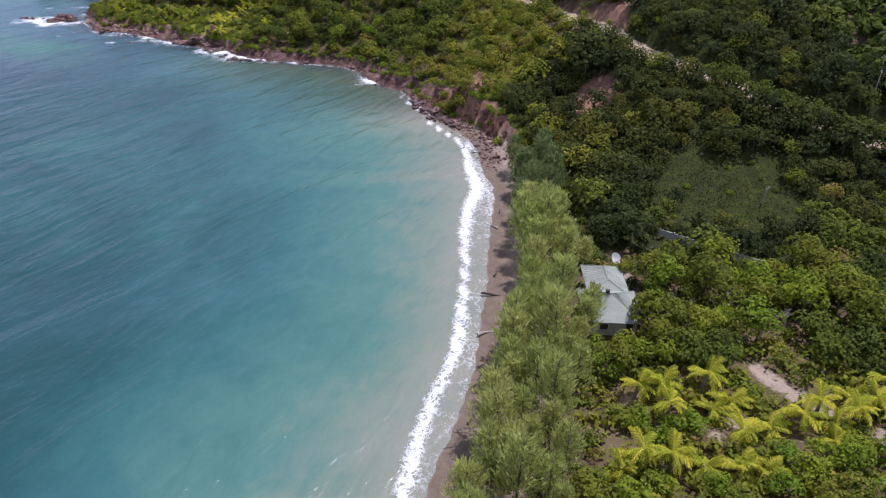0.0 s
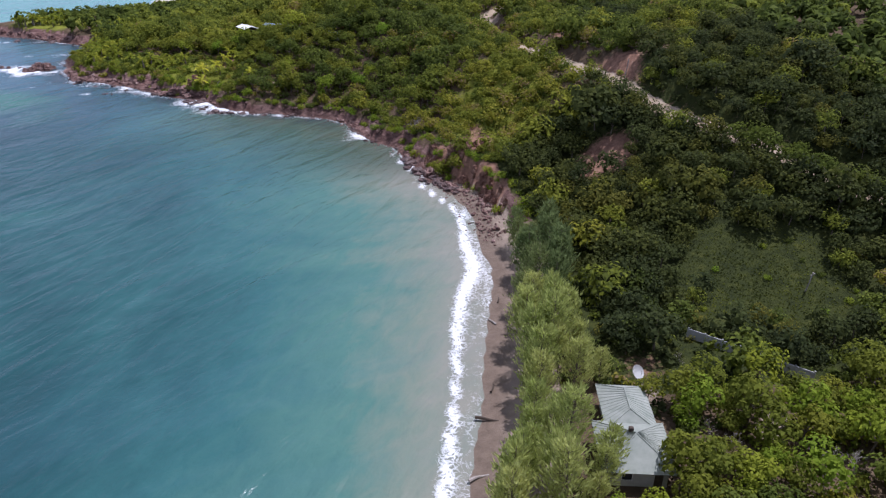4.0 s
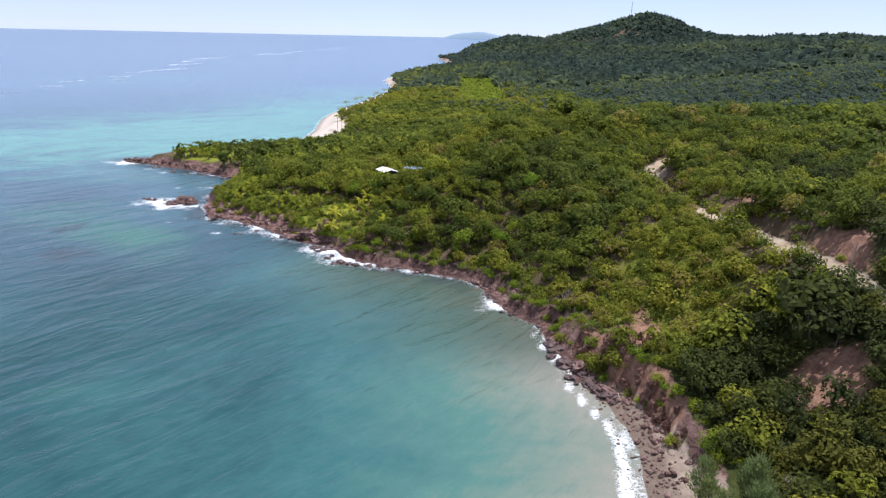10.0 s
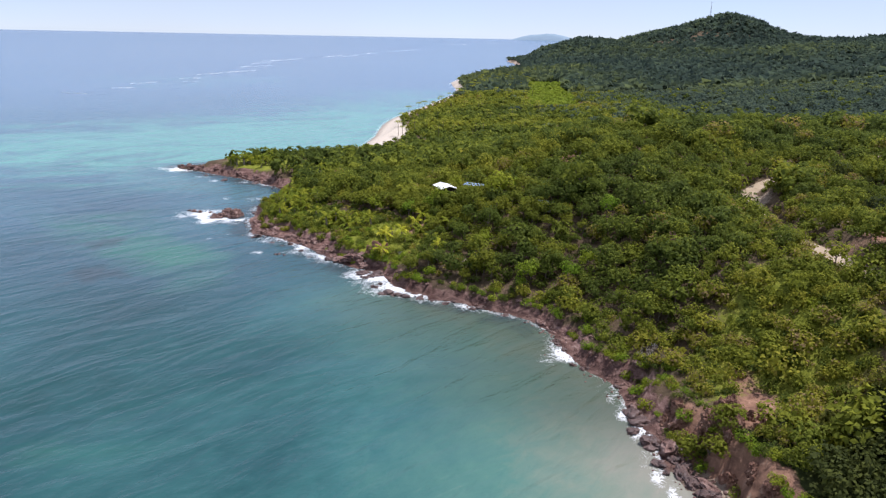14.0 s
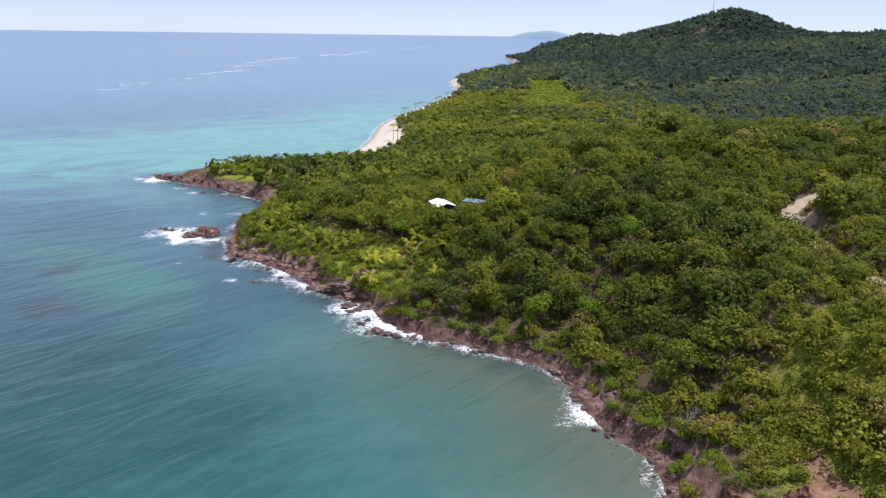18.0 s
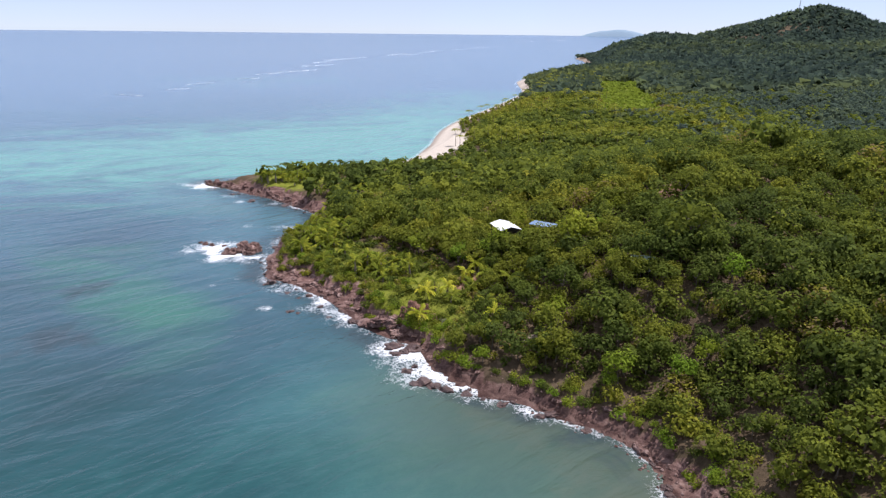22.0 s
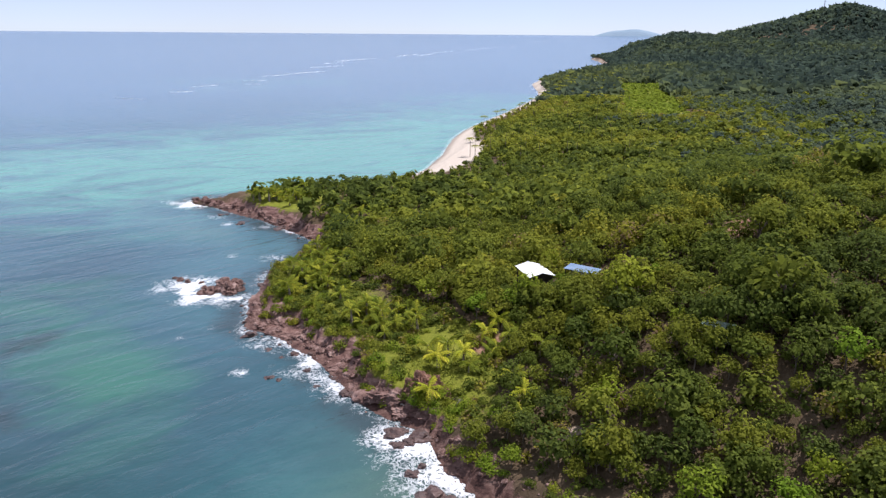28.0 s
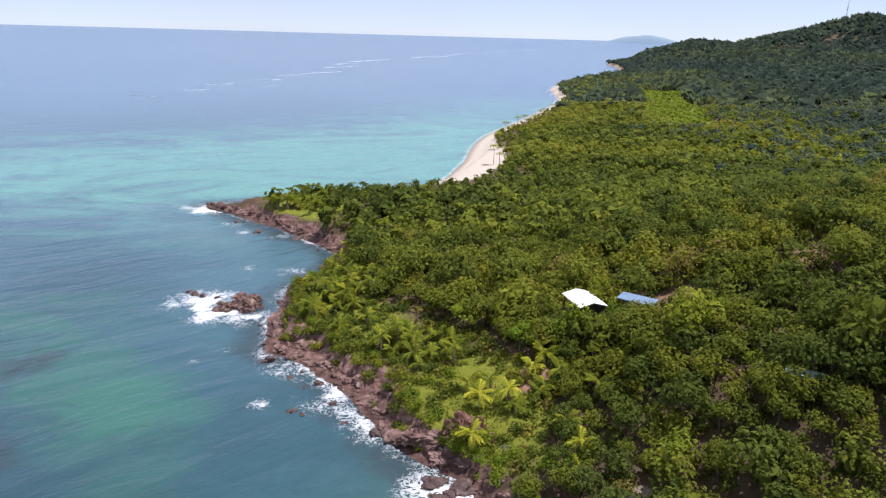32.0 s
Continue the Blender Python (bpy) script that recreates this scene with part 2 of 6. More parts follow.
def water_material():
    m, n, l, b = material("sea_water", 0.12, 0.55)
    b.inputs["IOR"].default_value = 1.33
    drift = noise_out(n, l, 0.022, 5, 0.6, 0.8)
    depth = calc(n, l, 'ADD', attr(n, "depth"), calc(n, l, 'MULTIPLY', calc(n, l, 'SUBTRACT', drift, 0.5), 0.62))
    # streaks along the crests: mottling, with wave-face shading put into the colour
    depth = calc(n, l, 'ADD', depth, calc(n, l, 'MULTIPLY', calc(n, l, 'SUBTRACT', noise_out(n, l, 0.22, 6, 0.65, 0.6, (0.8, 1.5, 1), WAVE_TURN), 0.5), 0.26))
    col = ramp(n, l, depth, [(0.0, (0.23, 0.225, 0.180)), (0.16, (0.155, 0.195, 0.150)), (0.34, (0.068, 0.160, 0.132)), (0.58, (0.031, 0.108, 0.106)), (0.80, (0.015, 0.064, 0.068)), (1.0, (0.011, 0.044, 0.045))])
    # sky reflection painted into the water: pale blue further out
    col = mix(n, l, calc(n, l, 'ADD', attr(n, "sky_sheen"), calc(n, l, 'MULTIPLY', calc(n, l, 'SUBTRACT', noise_out(n, l, 0.006, 6, 0.65, 1.0, (0.5, 2.5, 1), 10), 0.5), 0.5), True), col, (0.112, 0.190, 0.290))
    patchy = calc(n, l, 'MULTIPLY', calc(n, l, 'SUBTRACT', noise_out(n, l, 0.016, 8, 0.66, 2.0, (0.9, 1.7, 1), 30), 0.5), calc(n, l, 'MULTIPLY', calc(n, l, 'MULTIPLY', attr(n, "shoal"), 2.5, True), 2.6))
    shoal = calc(n, l, 'ADD', attr(n, "shoal"), patchy)
    shoal = calc(n, l, 'MULTIPLY', calc(n, l, 'SUBTRACT', shoal, 0.22), 1.35, True)
    col = mix(n, l, calc(n, l, 'MULTIPLY', shoal, 0.66), col, mix(n, l, attr(n, "near_shoal"), (0.140, 0.370, 0.300), (0.045, 0.160, 0.108)))
    col = mix(n, l, calc(n, l, 'MULTIPLY', attr(n, "murk"), 0.72), col, (0.046, 0.060, 0.040))
    reef = calc(n, l, 'ADD', attr(n, "reef"), calc(n, l, 'MULTIPLY', calc(n, l, 'SUBTRACT', noise_out(n, l, 0.09, 5, 0.6, 1.0), 0.5), 1.2))
    reef = calc(n, l, 'MULTIPLY', calc(n, l, 'SUBTRACT', reef, 0.45), 3.0, True)
    col = mix(n, l, calc(n, l, 'MULTIPLY', reef, 0.75), col, (0.032, 0.050, 0.058))
    foam = attr(n, "foam")
    lace = n.new("ShaderNodeTexVoronoi")
    lace.feature = 'DISTANCE_TO_EDGE'
    mp = n.new("ShaderNodeMapping")
    l.new(n.new("ShaderNodeTexCoord").outputs["Object"], mp.inputs["Vector"])
    warp = n.new("ShaderNodeTexNoise")
    warp.inputs["Scale"].default_value, warp.inputs["Detail"].default_value = 0.6, 6
    l.new(mp.outputs[0], warp.inputs["Vector"])
    add = n.new("ShaderNodeVectorMath")
    add.operation = 'MULTIPLY_ADD'
    l.new(warp.outputs["Color"], add.inputs[0])
    add.inputs[1].default_value = (3.2, 3.2, 0)
    l.new(mp.outputs[0], add.inputs[2])
    l.new(add.outputs[0], lace.inputs["Vector"])
    lace.inputs["Scale"].default_value = 1.5
    net = calc(n, l, 'SUBTRACT', 1.0, calc(n, l, 'MULTIPLY', lace.outputs["Distance"], 2.6), True)
    rough_f = noise_out(n, l, 0.55, 10, 0.78, 1.2)
    f = calc(n, l, 'ADD', foam, calc(n, l, 'MULTIPLY', calc(n, l, 'SUBTRACT', net, 0.78), 0.80))
    f = calc(n, l, 'ADD', f, calc(n, l, 'MULTIPLY', calc(n, l, 'SUBTRACT', rough_f, 0.5), 1.6))
    f = calc(n, l, 'MULTIPLY', calc(n, l, 'MULTIPLY', calc(n, l, 'SUBTRACT', f, 0.36), 1.5, True), calc(n, l, 'MULTIPLY', foam, 6.0, True), True)
    col = mix(n, l, f, col, (0.80, 0.82, 0.84))
    l.new(col, b.inputs["Base Color"])
    l.new(calc(n, l, 'ADD', calc(n, l, 'MULTIPLY', f, 0.6), 0.20), b.inputs["Roughness"])
    swell = noise_out(n, l, 0.085, 3, 0.5, 0.6, (0.55, 1.8, 1), WAVE_TURN)
    ripple = noise_out(n, l, 0.30, 4, 0.55, 0.5, (0.7, 1.5, 1), WAVE_TURN + 8)
    chop = noise_out(n, l, 1.3, 4, 0.6, 0.2, (0.8, 1.3, 1), WAVE_TURN - 14)
    h = calc(n, l, 'ADD', calc(n, l, 'MULTIPLY', swell, 2.6), calc(n, l, 'MULTIPLY', ripple, 0.62))
    h = calc(n, l, 'ADD', h, calc(n, l, 'MULTIPLY', chop, 0.20))
    h = calc(n, l, 'ADD', h, calc(n, l, 'MULTIPLY', f, 0.30))
    bump(n, l, b, h, 0.44, 1.0)
    return m


ground_mat, water_mat = ground_material(), water_material()

# ---- the coast: a line of turning points from south to north, land to the east of it ----
COAST = [(-70, -260), (-22, -40), (-7, 5), (1.5, 26), (10.2, 43), (17.2, 61.7), (22.5, 79), (28.3, 97), (30, 113), (31.2, 127), (27.5, 140.5), (25, 152), (22.5, 166), (17.5, 175),
         (13.5, 184), (10.5, 193), (5, 198.5), (-3, 202.5), (-10, 205.5), (-17.5, 209.5), (-24.5, 214.5), (-29.5, 221.5), (-37, 226), (-44.5, 230), (-50, 236), (-55.5, 243), (-62, 247), (-69, 251), (-76.5, 253.5), (-79.5, 260), (-83.5, 268),
         (-85, 276), (-86.5, 289), (-83, 305), (-88, 317), (-108, 331), (-127, 342), (-148, 353), (-143, 361), (-118, 380), (-92, 396), (-82, 420), (-81.5, 470), (-87, 557), (-71, 700), (-62, 835), (-81, 1010),
         (-40, 1200), (8, 1400), (9, 1480), (-8, 1750), (-8, 1960), (300, 2400), (1500, 3600), (4900, 4700)]


def spline(points, step):
    """A smooth line through the points, in steps of about that many metres."""
    p = np.array(points, float)
    p = np.vstack([2 * p[0] - p[1], p, 2 * p[-1] - p[-2]])
    out = []
    for k in range(1, len(p) - 2):
        a, b, c, d = p[k - 1:k + 3]
        n = int(max(2, min(40, np.linalg.norm(c - b) / step)))
        t = np.linspace(0, 1, n, endpoint=False)[:, None]
        out.append(0.5 * (2 * b + (c - a) * t + (2 * a - 5 * b + 4 * c - d) * t ** 2 + (3 * b - a - 3 * c + d) * t ** 3))
    return np.vstack(out + [p[-2:-1]])


SHORE = spline(COAST, 3.0)
rocky_part = smooth01((SHORE[:, 1] - 138) / 10) * (1 - smooth01((SHORE[:, 1] - 395) / 10))
wob = np.stack([fbm(SHORE[:, 0] * 1.0 + 40, SHORE[:, 1], 9.0, 3) - 0.44, fbm(SHORE[:, 0] + 90, SHORE[:, 1] + 30, 9.0, 3) - 0.44], 1)
SHORE = SHORE + wob * (1.0 + 2.8 * rocky_part[:, None])
RING = np.vstack([SHORE, [(4900, -4900), (-70, -4900)]])


def to_shore(x, y):
    """Signed distance to the water's edge (positive on land)."""
    shape = np.shape(x)
    px, py = np.ravel(x).astype(float), np.ravel(y).astype(float)
    best, inside = np.full(px.shape, 1e9), np.zeros(px.shape, bool)
    ring = np.vstack([RING, RING[:1]])
    for k in range(len(ring) - 1):
        (ax, ay), (bx, by) = ring[k], ring[k + 1]
        if (ay > -4800 or by > -4800) and k < len(SHORE) - 1:
            ex, ey = bx - ax, by - ay
            t = np.clip(((px - ax) * ex + (py - ay) * ey) / (ex * ex + ey * ey + 1e-9), 0, 1)
            best = np.minimum(best, (px - ax - t * ex) ** 2 + (py - ay - t * ey) ** 2)
        if ay != by:
            hit = (ay > py) != (by > py)
            inside ^= hit & (px < (bx - ax) * (py - ay) / (by - ay) + ax)
    return (np.sqrt(best) * np.where(inside, 1, -1)).reshape(shape)


# stretches of the coast: middle, reach, height of the bank, width of the strip in front of it
BANKS = [(34, 112, 22, 1.0, 8.0), (36, 134, 12, 7.8, 3.6), (26, 160, 13, 3.6, 3.0), (14, 186, 14, 1.7, 2.2), (-15, 210, 16, 1.9, 0.9), (-40, 230, 13, 2.8, 3.6),
         (-66, 252, 12, 1.9, 5.6), (-86, 278, 12, 2.3, 2.0), (-84, 308, 12, 2.4, 1.5), (-112, 338, 16, 2.8, 3.0), (-145, 354, 12, 0.6, 9.0), (-110, 385, 30, 2.0, 4.0)]
# hills: middle, reach, height
HILLS = [(150, 150, 60, 8.9), (115, 215, 45, 1.9), (60, 175, 35, 5.0), (75, 135, 28, 8.2), (62, 215, 30, -2.7), (25, 262, 34, 9.5), (-12, 258, 26, -5.2), (60, 300, 50, 10.5), (140, 330, 70, 7.4), (0, 310, 45, 5.2), (90, 70, 40, -12.3), (250, 200, 120, 27.9), (250, 450, 140, -5.9), (450, 500, 200, 38.2), (450, 900, 220, 31.6), (280, 750, 130, -10.7), (150, 60, 50, 11.9), (40, 140, 22, -16.6)]
FAR_HILLS = [(371, 1500, 68, 41), (400, 1480, 230, 31), (190, 1480, 110, 15.3), (90, 1460, 55, 18.4), (700, 1450, 260, 22.9), (250, 1150, 110, -1.8), (430, 1050, 160, -0.7), (1100, 1500, 320, 40.0), (60, 1700, 60, 21.5), (430, 960, 80, 11), (300, 1010, 60, 7), (570, 890, 90, 10)]
ROAD = [(120, 60), (97, 95), (83, 115), (78, 122), (73.4, 132.5), (71, 148), (66.7, 167), (62.5, 187), (61, 205), (60.5, 222), (61, 233), (67, 240), (80, 247), (110, 262)]
ROAD_LINE = spline(ROAD, 2.0)


def to_line(x, y, line):
    best = np.full(np.shape(x), 1e9)
    for k in range(len(line) - 1):
        (ax, ay), (bx, by) = line[k], line[k + 1]
        ex, ey = bx - ax, by - ay
        t = np.clip(((x - ax) * ex + (y - ay) * ey) / (ex * ex + ey * ey), 0, 1)
        best = np.minimum(best, (x - ax - t * ex) ** 2 + (y - ay - t * ey) ** 2)
    return np.sqrt(best)


def spot(x, y, cx, cy, r):
    return np.exp(-((x - cx) ** 2 + (y - cy) ** 2) / (2 * r * r))


def meadow(x, y):
    """A strip of low bright growth on the plain behind the long beach."""
    return (1 - smooth01((np.abs(x - 32 - 12 * (fbm(x, y, 60, 3) - 0.44)) - 16) / 9)) * (1 - smooth01((np.abs(y - 745) - 120) / 50))


def ground(x, y):
    """Height of the ground, and how much of it is sand, rock, grass and bare earth."""
    x, y = np.asarray(x, float), np.asarray(y, float)
    d = to_shore(x, y)
    wsum, bank, strip = 0.02 + 0 * x, 0.02 * 1.0 + 0 * x, 0.02 * 9.0 + 0 * x
    for cx, cy, r, h, s in BANKS:
        w = spot(x, y, cx, cy, r)
        wsum, bank, strip = wsum + w, bank + w * h, strip + w * s
    bank, strip = bank / wsum, strip / wsum
    rugged = smooth01((bank - 1.1) / 0.8)
    rough = fbm(x, y, 7.0, 4) - 0.45
    fine = fbm(x + 31, y + 7, 2.6, 3) - 0.44
    tame = 1 - 0.75 * smooth01((bank - 3.5) / 2.5)
    dd = d + (rough * 7.0 + fine * 3.0) * rugged * tame
    run = 1.2 + 0.9 * np.maximum(bank - 3, 0)
    z = np.where(d > 0, 1.5 * smooth01(d / 11.0) + 0.02 * np.minimum(d, 30), np.maximum(0.13 * d, -7))
    z = z + bank * smooth01((dd - strip) / run) * (d > -2)
    rise = smooth01((d - strip) / 32.0)
    near, far = 0.0, 0.0
    for cx, cy, r, h in HILLS:
        near = near + h * spot(x, y, cx, cy, r)
    for cx, cy, r, h in FAR_HILLS:
        far = far + h * spot(x, y, cx, cy, r)
    far = far * (1 + 0.6 * (fbm(x, y, 110, 4) - 0.45)) * smooth01(d / 90)
    z = z + rise * np.maximum(near, 0) + far + rise * 3.0 * (fbm(x, y, 45, 3) - 0.44)
    z = z + rugged * (rough * 1.6 + fine * 1.3) * smooth01((d + 1) / 3) * (1 - smooth01((d - strip - 8) / 8))
    z = np.where(d > 0.3, np.maximum(z, 0.10 + 0.1 * np.minimum(d, 3)), z)
    road = to_line(x, y, ROAD_LINE)
    z = z - 0.9 * (1 - smooth01((road - 2.2) / 3.0))
    side = x - np.interp(y, ROAD_LINE[:, 1], ROAD_LINE[:, 0])
    z = z + 1.6 * smooth01((road - 2.6) / 3.0) * (1 - smooth01((road - 6) / 12)) * (side > 0) * (y < 240)
    sand = (1 - smooth01((d - 8.5) / 3)) * (1 - smooth01((bank - 1.4) / 1.5)) + 0.9 * (y > 405) * (y < 1050) * (1 - smooth01((d - 5 - 14 * spot(x, y, -75, 455, 48) - 3 * fbm(x, y, 40, 2)) / 4))
    sand = sand * (1 - 0.85 * smooth01((y - 160) / 20) * (y < 398))
    for cx, cy, r in ((46.4, 36.0, 1.2), (47.0, 33.5, 1.4), (48.0, 31.0, 1.3), (49.3, 28.6, 1.3), (50.2, 26.6, 1.2), (34.2, 25.2, 1.3), (44.2, 23.4, 1.1), (53, 22.0, 1.4), (62.3, 229.5, 3.4), (50, 51, 1.6), (-9, 219, 1.6), (27.6, 33.0, 1.5), (52.9, 53.3, 1.8), (38.7, 60.5, 1.8), (38, 27.5, 1.4)):
        sand = sand + spot(x, y, cx, cy, 0.8 * r)
    sand = sand + 1.0 * (1 - smooth01((road - 1.1) / 0.8))
    rock = rugged * (1 - smooth01((dd - strip - 0.5 - np.where(y > 150, 0.45, 0.85) * run) / 1.2)) + 0.8 * spot(x, y, -74, 261, 4)
    dirt = 1.1 * spot(x, y, 36.4, 149.5, 3.2) + 0.8 * spot(x, y, 41, 154, 2.6) + 1.3 * spot(x, y, 60.6, 126.2, 4.2) + 0.7 * spot(x, y, 40, 161, 2.5) + spot(x, y, 20, 266, 3) + spot(x, y, -2, 261, 4) + 0.34 * (side > 0) * (1 - smooth01((road - 3) / 4)) * (y < 235) + 0.9 * spot(x, y, 76, 198, 4.0) + 0.9 * spot(x, y, 73, 187, 3.6) + 0.6 * spot(x, y, 76, 176, 3.0) + 0.8 * spot(x, y, 74, 152, 4)
    shingle = spot(x, y, 34, 126, 13) * (dd < strip)
    rock, sand = rock * (1 - shingle), np.clip(sand + 1.3 * shingle, 0, 1)
    earth = np.clip(1.6 * spot(x, y, 34, 140, 11) * (1 - smooth01((dd - strip - run) / 1.5)) * smooth01((d - 2.5) / 2), 0, 1)
    rock = rock * (1 - 0.85 * earth)
    dirt = dirt + 1.2 * earth + spot(x, y, -25, 243, 2.5) + spot(x, y, 41, 66, 4) * 0.5
    belt = (1 - smooth01((d - 20) / 8)) * (x < -20) * (x > -100) * (y < 292) * (y > 222)
    grass = 1.1 * spot(x, y, -108, 350, 13) * (dd > strip + 1.5) + 0.4 * (x > 20) * (x < 60) * (y > 8) * (y < 40) + 0.5 * belt + 1.2 * meadow(x, y) + spot(x, y, 46, 160, 10) + 1.5 * spot(x, y, -31.5, 237, 5.5) + 1.2 * spot(x, y, -33.5, 243, 4) + spot(x, y, -70, 263, 8) + 0.8 * spot(x, y, 60, 118, 8) + 0.7 * spot(x, y, 52, 178, 9)
    # where the ground takes the painted cloud shade
    shaded_grass = np.clip(1.8 * spot(x, y, 70, 84, 15) + 0.8 * (x > 34) * (x < 115) * (y > 60) * (y < 150), 0, 1)
    coral = np.clip(1.2 * (y > 398) * (y < 1050) * np.clip(sand, 0, 1) * (d < 40), 0, 1)
    wet = 1 - smooth01((d - np.where(y < 150, 2.2, 1.0)) / np.where(y < 150, 3.2, 2.5))
    return dict(z=z, d=d, sand=np.clip(sand, 0, 1), rock=np.clip(rock, 0, 1), grass=np.clip(grass, 0, 1), dirt=np.clip(dirt, 0, 1), shaded_grass=shaded_grass, wet=wet, coral=coral, road=road, bank=bank, strip=strip, run=run, dd=dd, belt=belt)


def axis(lo, fine_lo, fine_hi, hi, step, grow=1.09):
    mid = np.arange(fine_lo, fine_hi, step)
    up, s = [mid[-1]], step
    while up[-1] < hi:
        s *= grow
        up.append(up[-1] + s)
    down, s = [mid[0]], step
    while down[-1] > lo:
        s *= grow
        down.append(down[-1] - s)
    up[-1], down[-1] = hi, lo
    return np.array(down[:0:-1] + list(mid) + up[1:])


def sheet(xs, ys):
    gx, gy = np.meshgrid(xs, ys)
    nx, ny = len(xs), len(ys)
    i = (np.arange(ny - 1)[:, None] * nx + np.arange(nx - 1)[None, :]).ravel()
    return gx, gy, np.stack([i, i + 1, i + nx + 1, i + nx], 1)


def far_rise(x, y):
    """The sheets lift a little far out, up to the height of the visible horizon."""
    r = np.sqrt(x ** 2 + (y - 60) ** 2)
    return 37.0 * smooth01((r - 2400) / 2400) ** 1.5


gx, gy, quads = sheet(axis(-400, -152, 110, 4800, 1.5, 1.12), axis(-600, 8, 380, 4700, 1.5, 1.10))
g = ground(gx, gy)
gz = g["z"] + np.where(g["d"] > 0, far_rise(gx, gy), 0)
ground_ob = mesh_ob("ground", grid_mesh("ground", np.stack([gx, gy, gz], -1).reshape(-1, 3), quads, ground_mat, {k: g[k] for k in ("sand", "rock", "grass", "shaded_grass", "dirt", "wet", "coral")}, True))
tagged(ground_ob, "hilly coastal ground of soil, grass, sand and red rock", "ground", kind="structure")

# ---- the sea ----
wx, wy, quads = sheet(axis(-4800, -165, 42, 400, 1.4, 1.12), axis(-600, 10, 410, 4800, 1.4, 1.10))
wd = -to_shore(wx, wy)
clean = smooth01((wy - 215) / 60) + smooth01((-20 - wx) / 50)
depth = 0.12 + 0.60 * smooth01(wd / 62) + 0.13 * np.clip(clean, 0, 1)
depth = depth - 0.10 * (1 - smooth01(wd / 14)) * (1 - np.clip(clean, 0, 1)) + (0.14 * smooth01((wy - 145) / 25) + 0.16 * smooth01((wy - 198) / 18)) * (1 - smooth01((wd - 45) / 30)) + 0.16 * (1 - smooth01(wd / 30)) * smooth01((wy - 205) / 25)
shoal = 0.85 * spot(wx, wy, -120, 470, 60) + 0.7 * spot(wx, wy, -95, 600, 70) + 0.42 * spot(wx, wy, -210, 430, 60) + 0.5 * spot(wx, wy, -85, 760, 70) + 0.25 * spot(wx, wy, -250, 360, 60) + 0.66 * spot(wx, wy, -102, 236, 10) + 0.5 * spot(wx, wy, -86, 228, 8) + 0.6 * spot(wx, wy, -80, 213, 9) + 0.5 * spot(wx, wy, -128, 257, 12) + 0.25 * spot(wx, wy, -60, 141, 14) + 0.2 * spot(wx, wy, -20, 136, 12) + 0.3 * spot(wx, wy, -400, 900, 150) + 0.22 * spot(wx, wy, -270, 400, 120) + 0.10 * spot(wx, wy, -200, 290, 60)
shoal = shoal - 0.7 * (wd > 500)
# share of painted sky reflection, growing with distance
sky_sheen = 0.92 * np.clip((np.hypot(wx, wy - 60) - 125) / 680, 0, 1) ** 0.66
murk = smooth01((wy - 138) / 25) * (1 - smooth01((wy - 222) / 15)) * (1 - smooth01((wd - 4) / 44)) * smooth01((wx + 60) / 45)
depth = depth - 0.24 * smooth01((wy - 245) / 80) * smooth01(wd / 20) - 0.10 * smooth01((-10 - wx) / 40) * smooth01((wy - 70) / 50) * (1 - smooth01((wy - 170) / 40)) + 0.12 * (1 - smooth01((wy - 60) / 60)) * smooth01(wd / 25) + 0.16 * spot(wx, wy, -72, 222, 28)
reef = 0.8 * spot(wx, wy, -102.5, 212, 8) + 0.7 * spot(wx, wy, -116, 238, 7) + 0.4 * spot(wx, wy, -140, 205, 14) + 0.72 * (1 - smooth01((wd - 2) / 12)) * smooth01((wy - 170) / 25) * (wy < 400)
foam = 0 * wx
# surf along the beach, lacy wash on the rocks
beach_part = (1 - smooth01((wy - 150) / 25))
width = 3.3 + 6 * (fbm(wx, wy, 22, 2) - 0.4) + 0.8 * spot(wx, wy, 27, 108, 18)
foam = foam + beach_part * (1 - smooth01((wd - 0.45 * width) / (0.6 * width + 0.4))) * (0.16 + 0.8 * (fbm(wx, wy, 7, 3) - 0.3))
foam = foam + 1.2 * beach_part * (1 - smooth01(np.abs(wd - width) / (0.6 + 1.5 * fbm(wx, wy, 14, 2) + 1.2 * spot(wx, wy, 26, 98, 16)))) + 0.22 * beach_part * (1 - smooth01(np.abs(wd - 0.5) / 0.7))
rocky = smooth01((wy - 140) / 15) * (wy < 410)
foam = foam + rocky * (1 - smooth01((wd - 0.3) / (1.6 + 11.0 * np.maximum(fbm(wx, wy, 15, 3) - 0.40, 0)))) * (0.26 + 0.9 * (fbm(wx, wy, 5, 2) - 0.25))
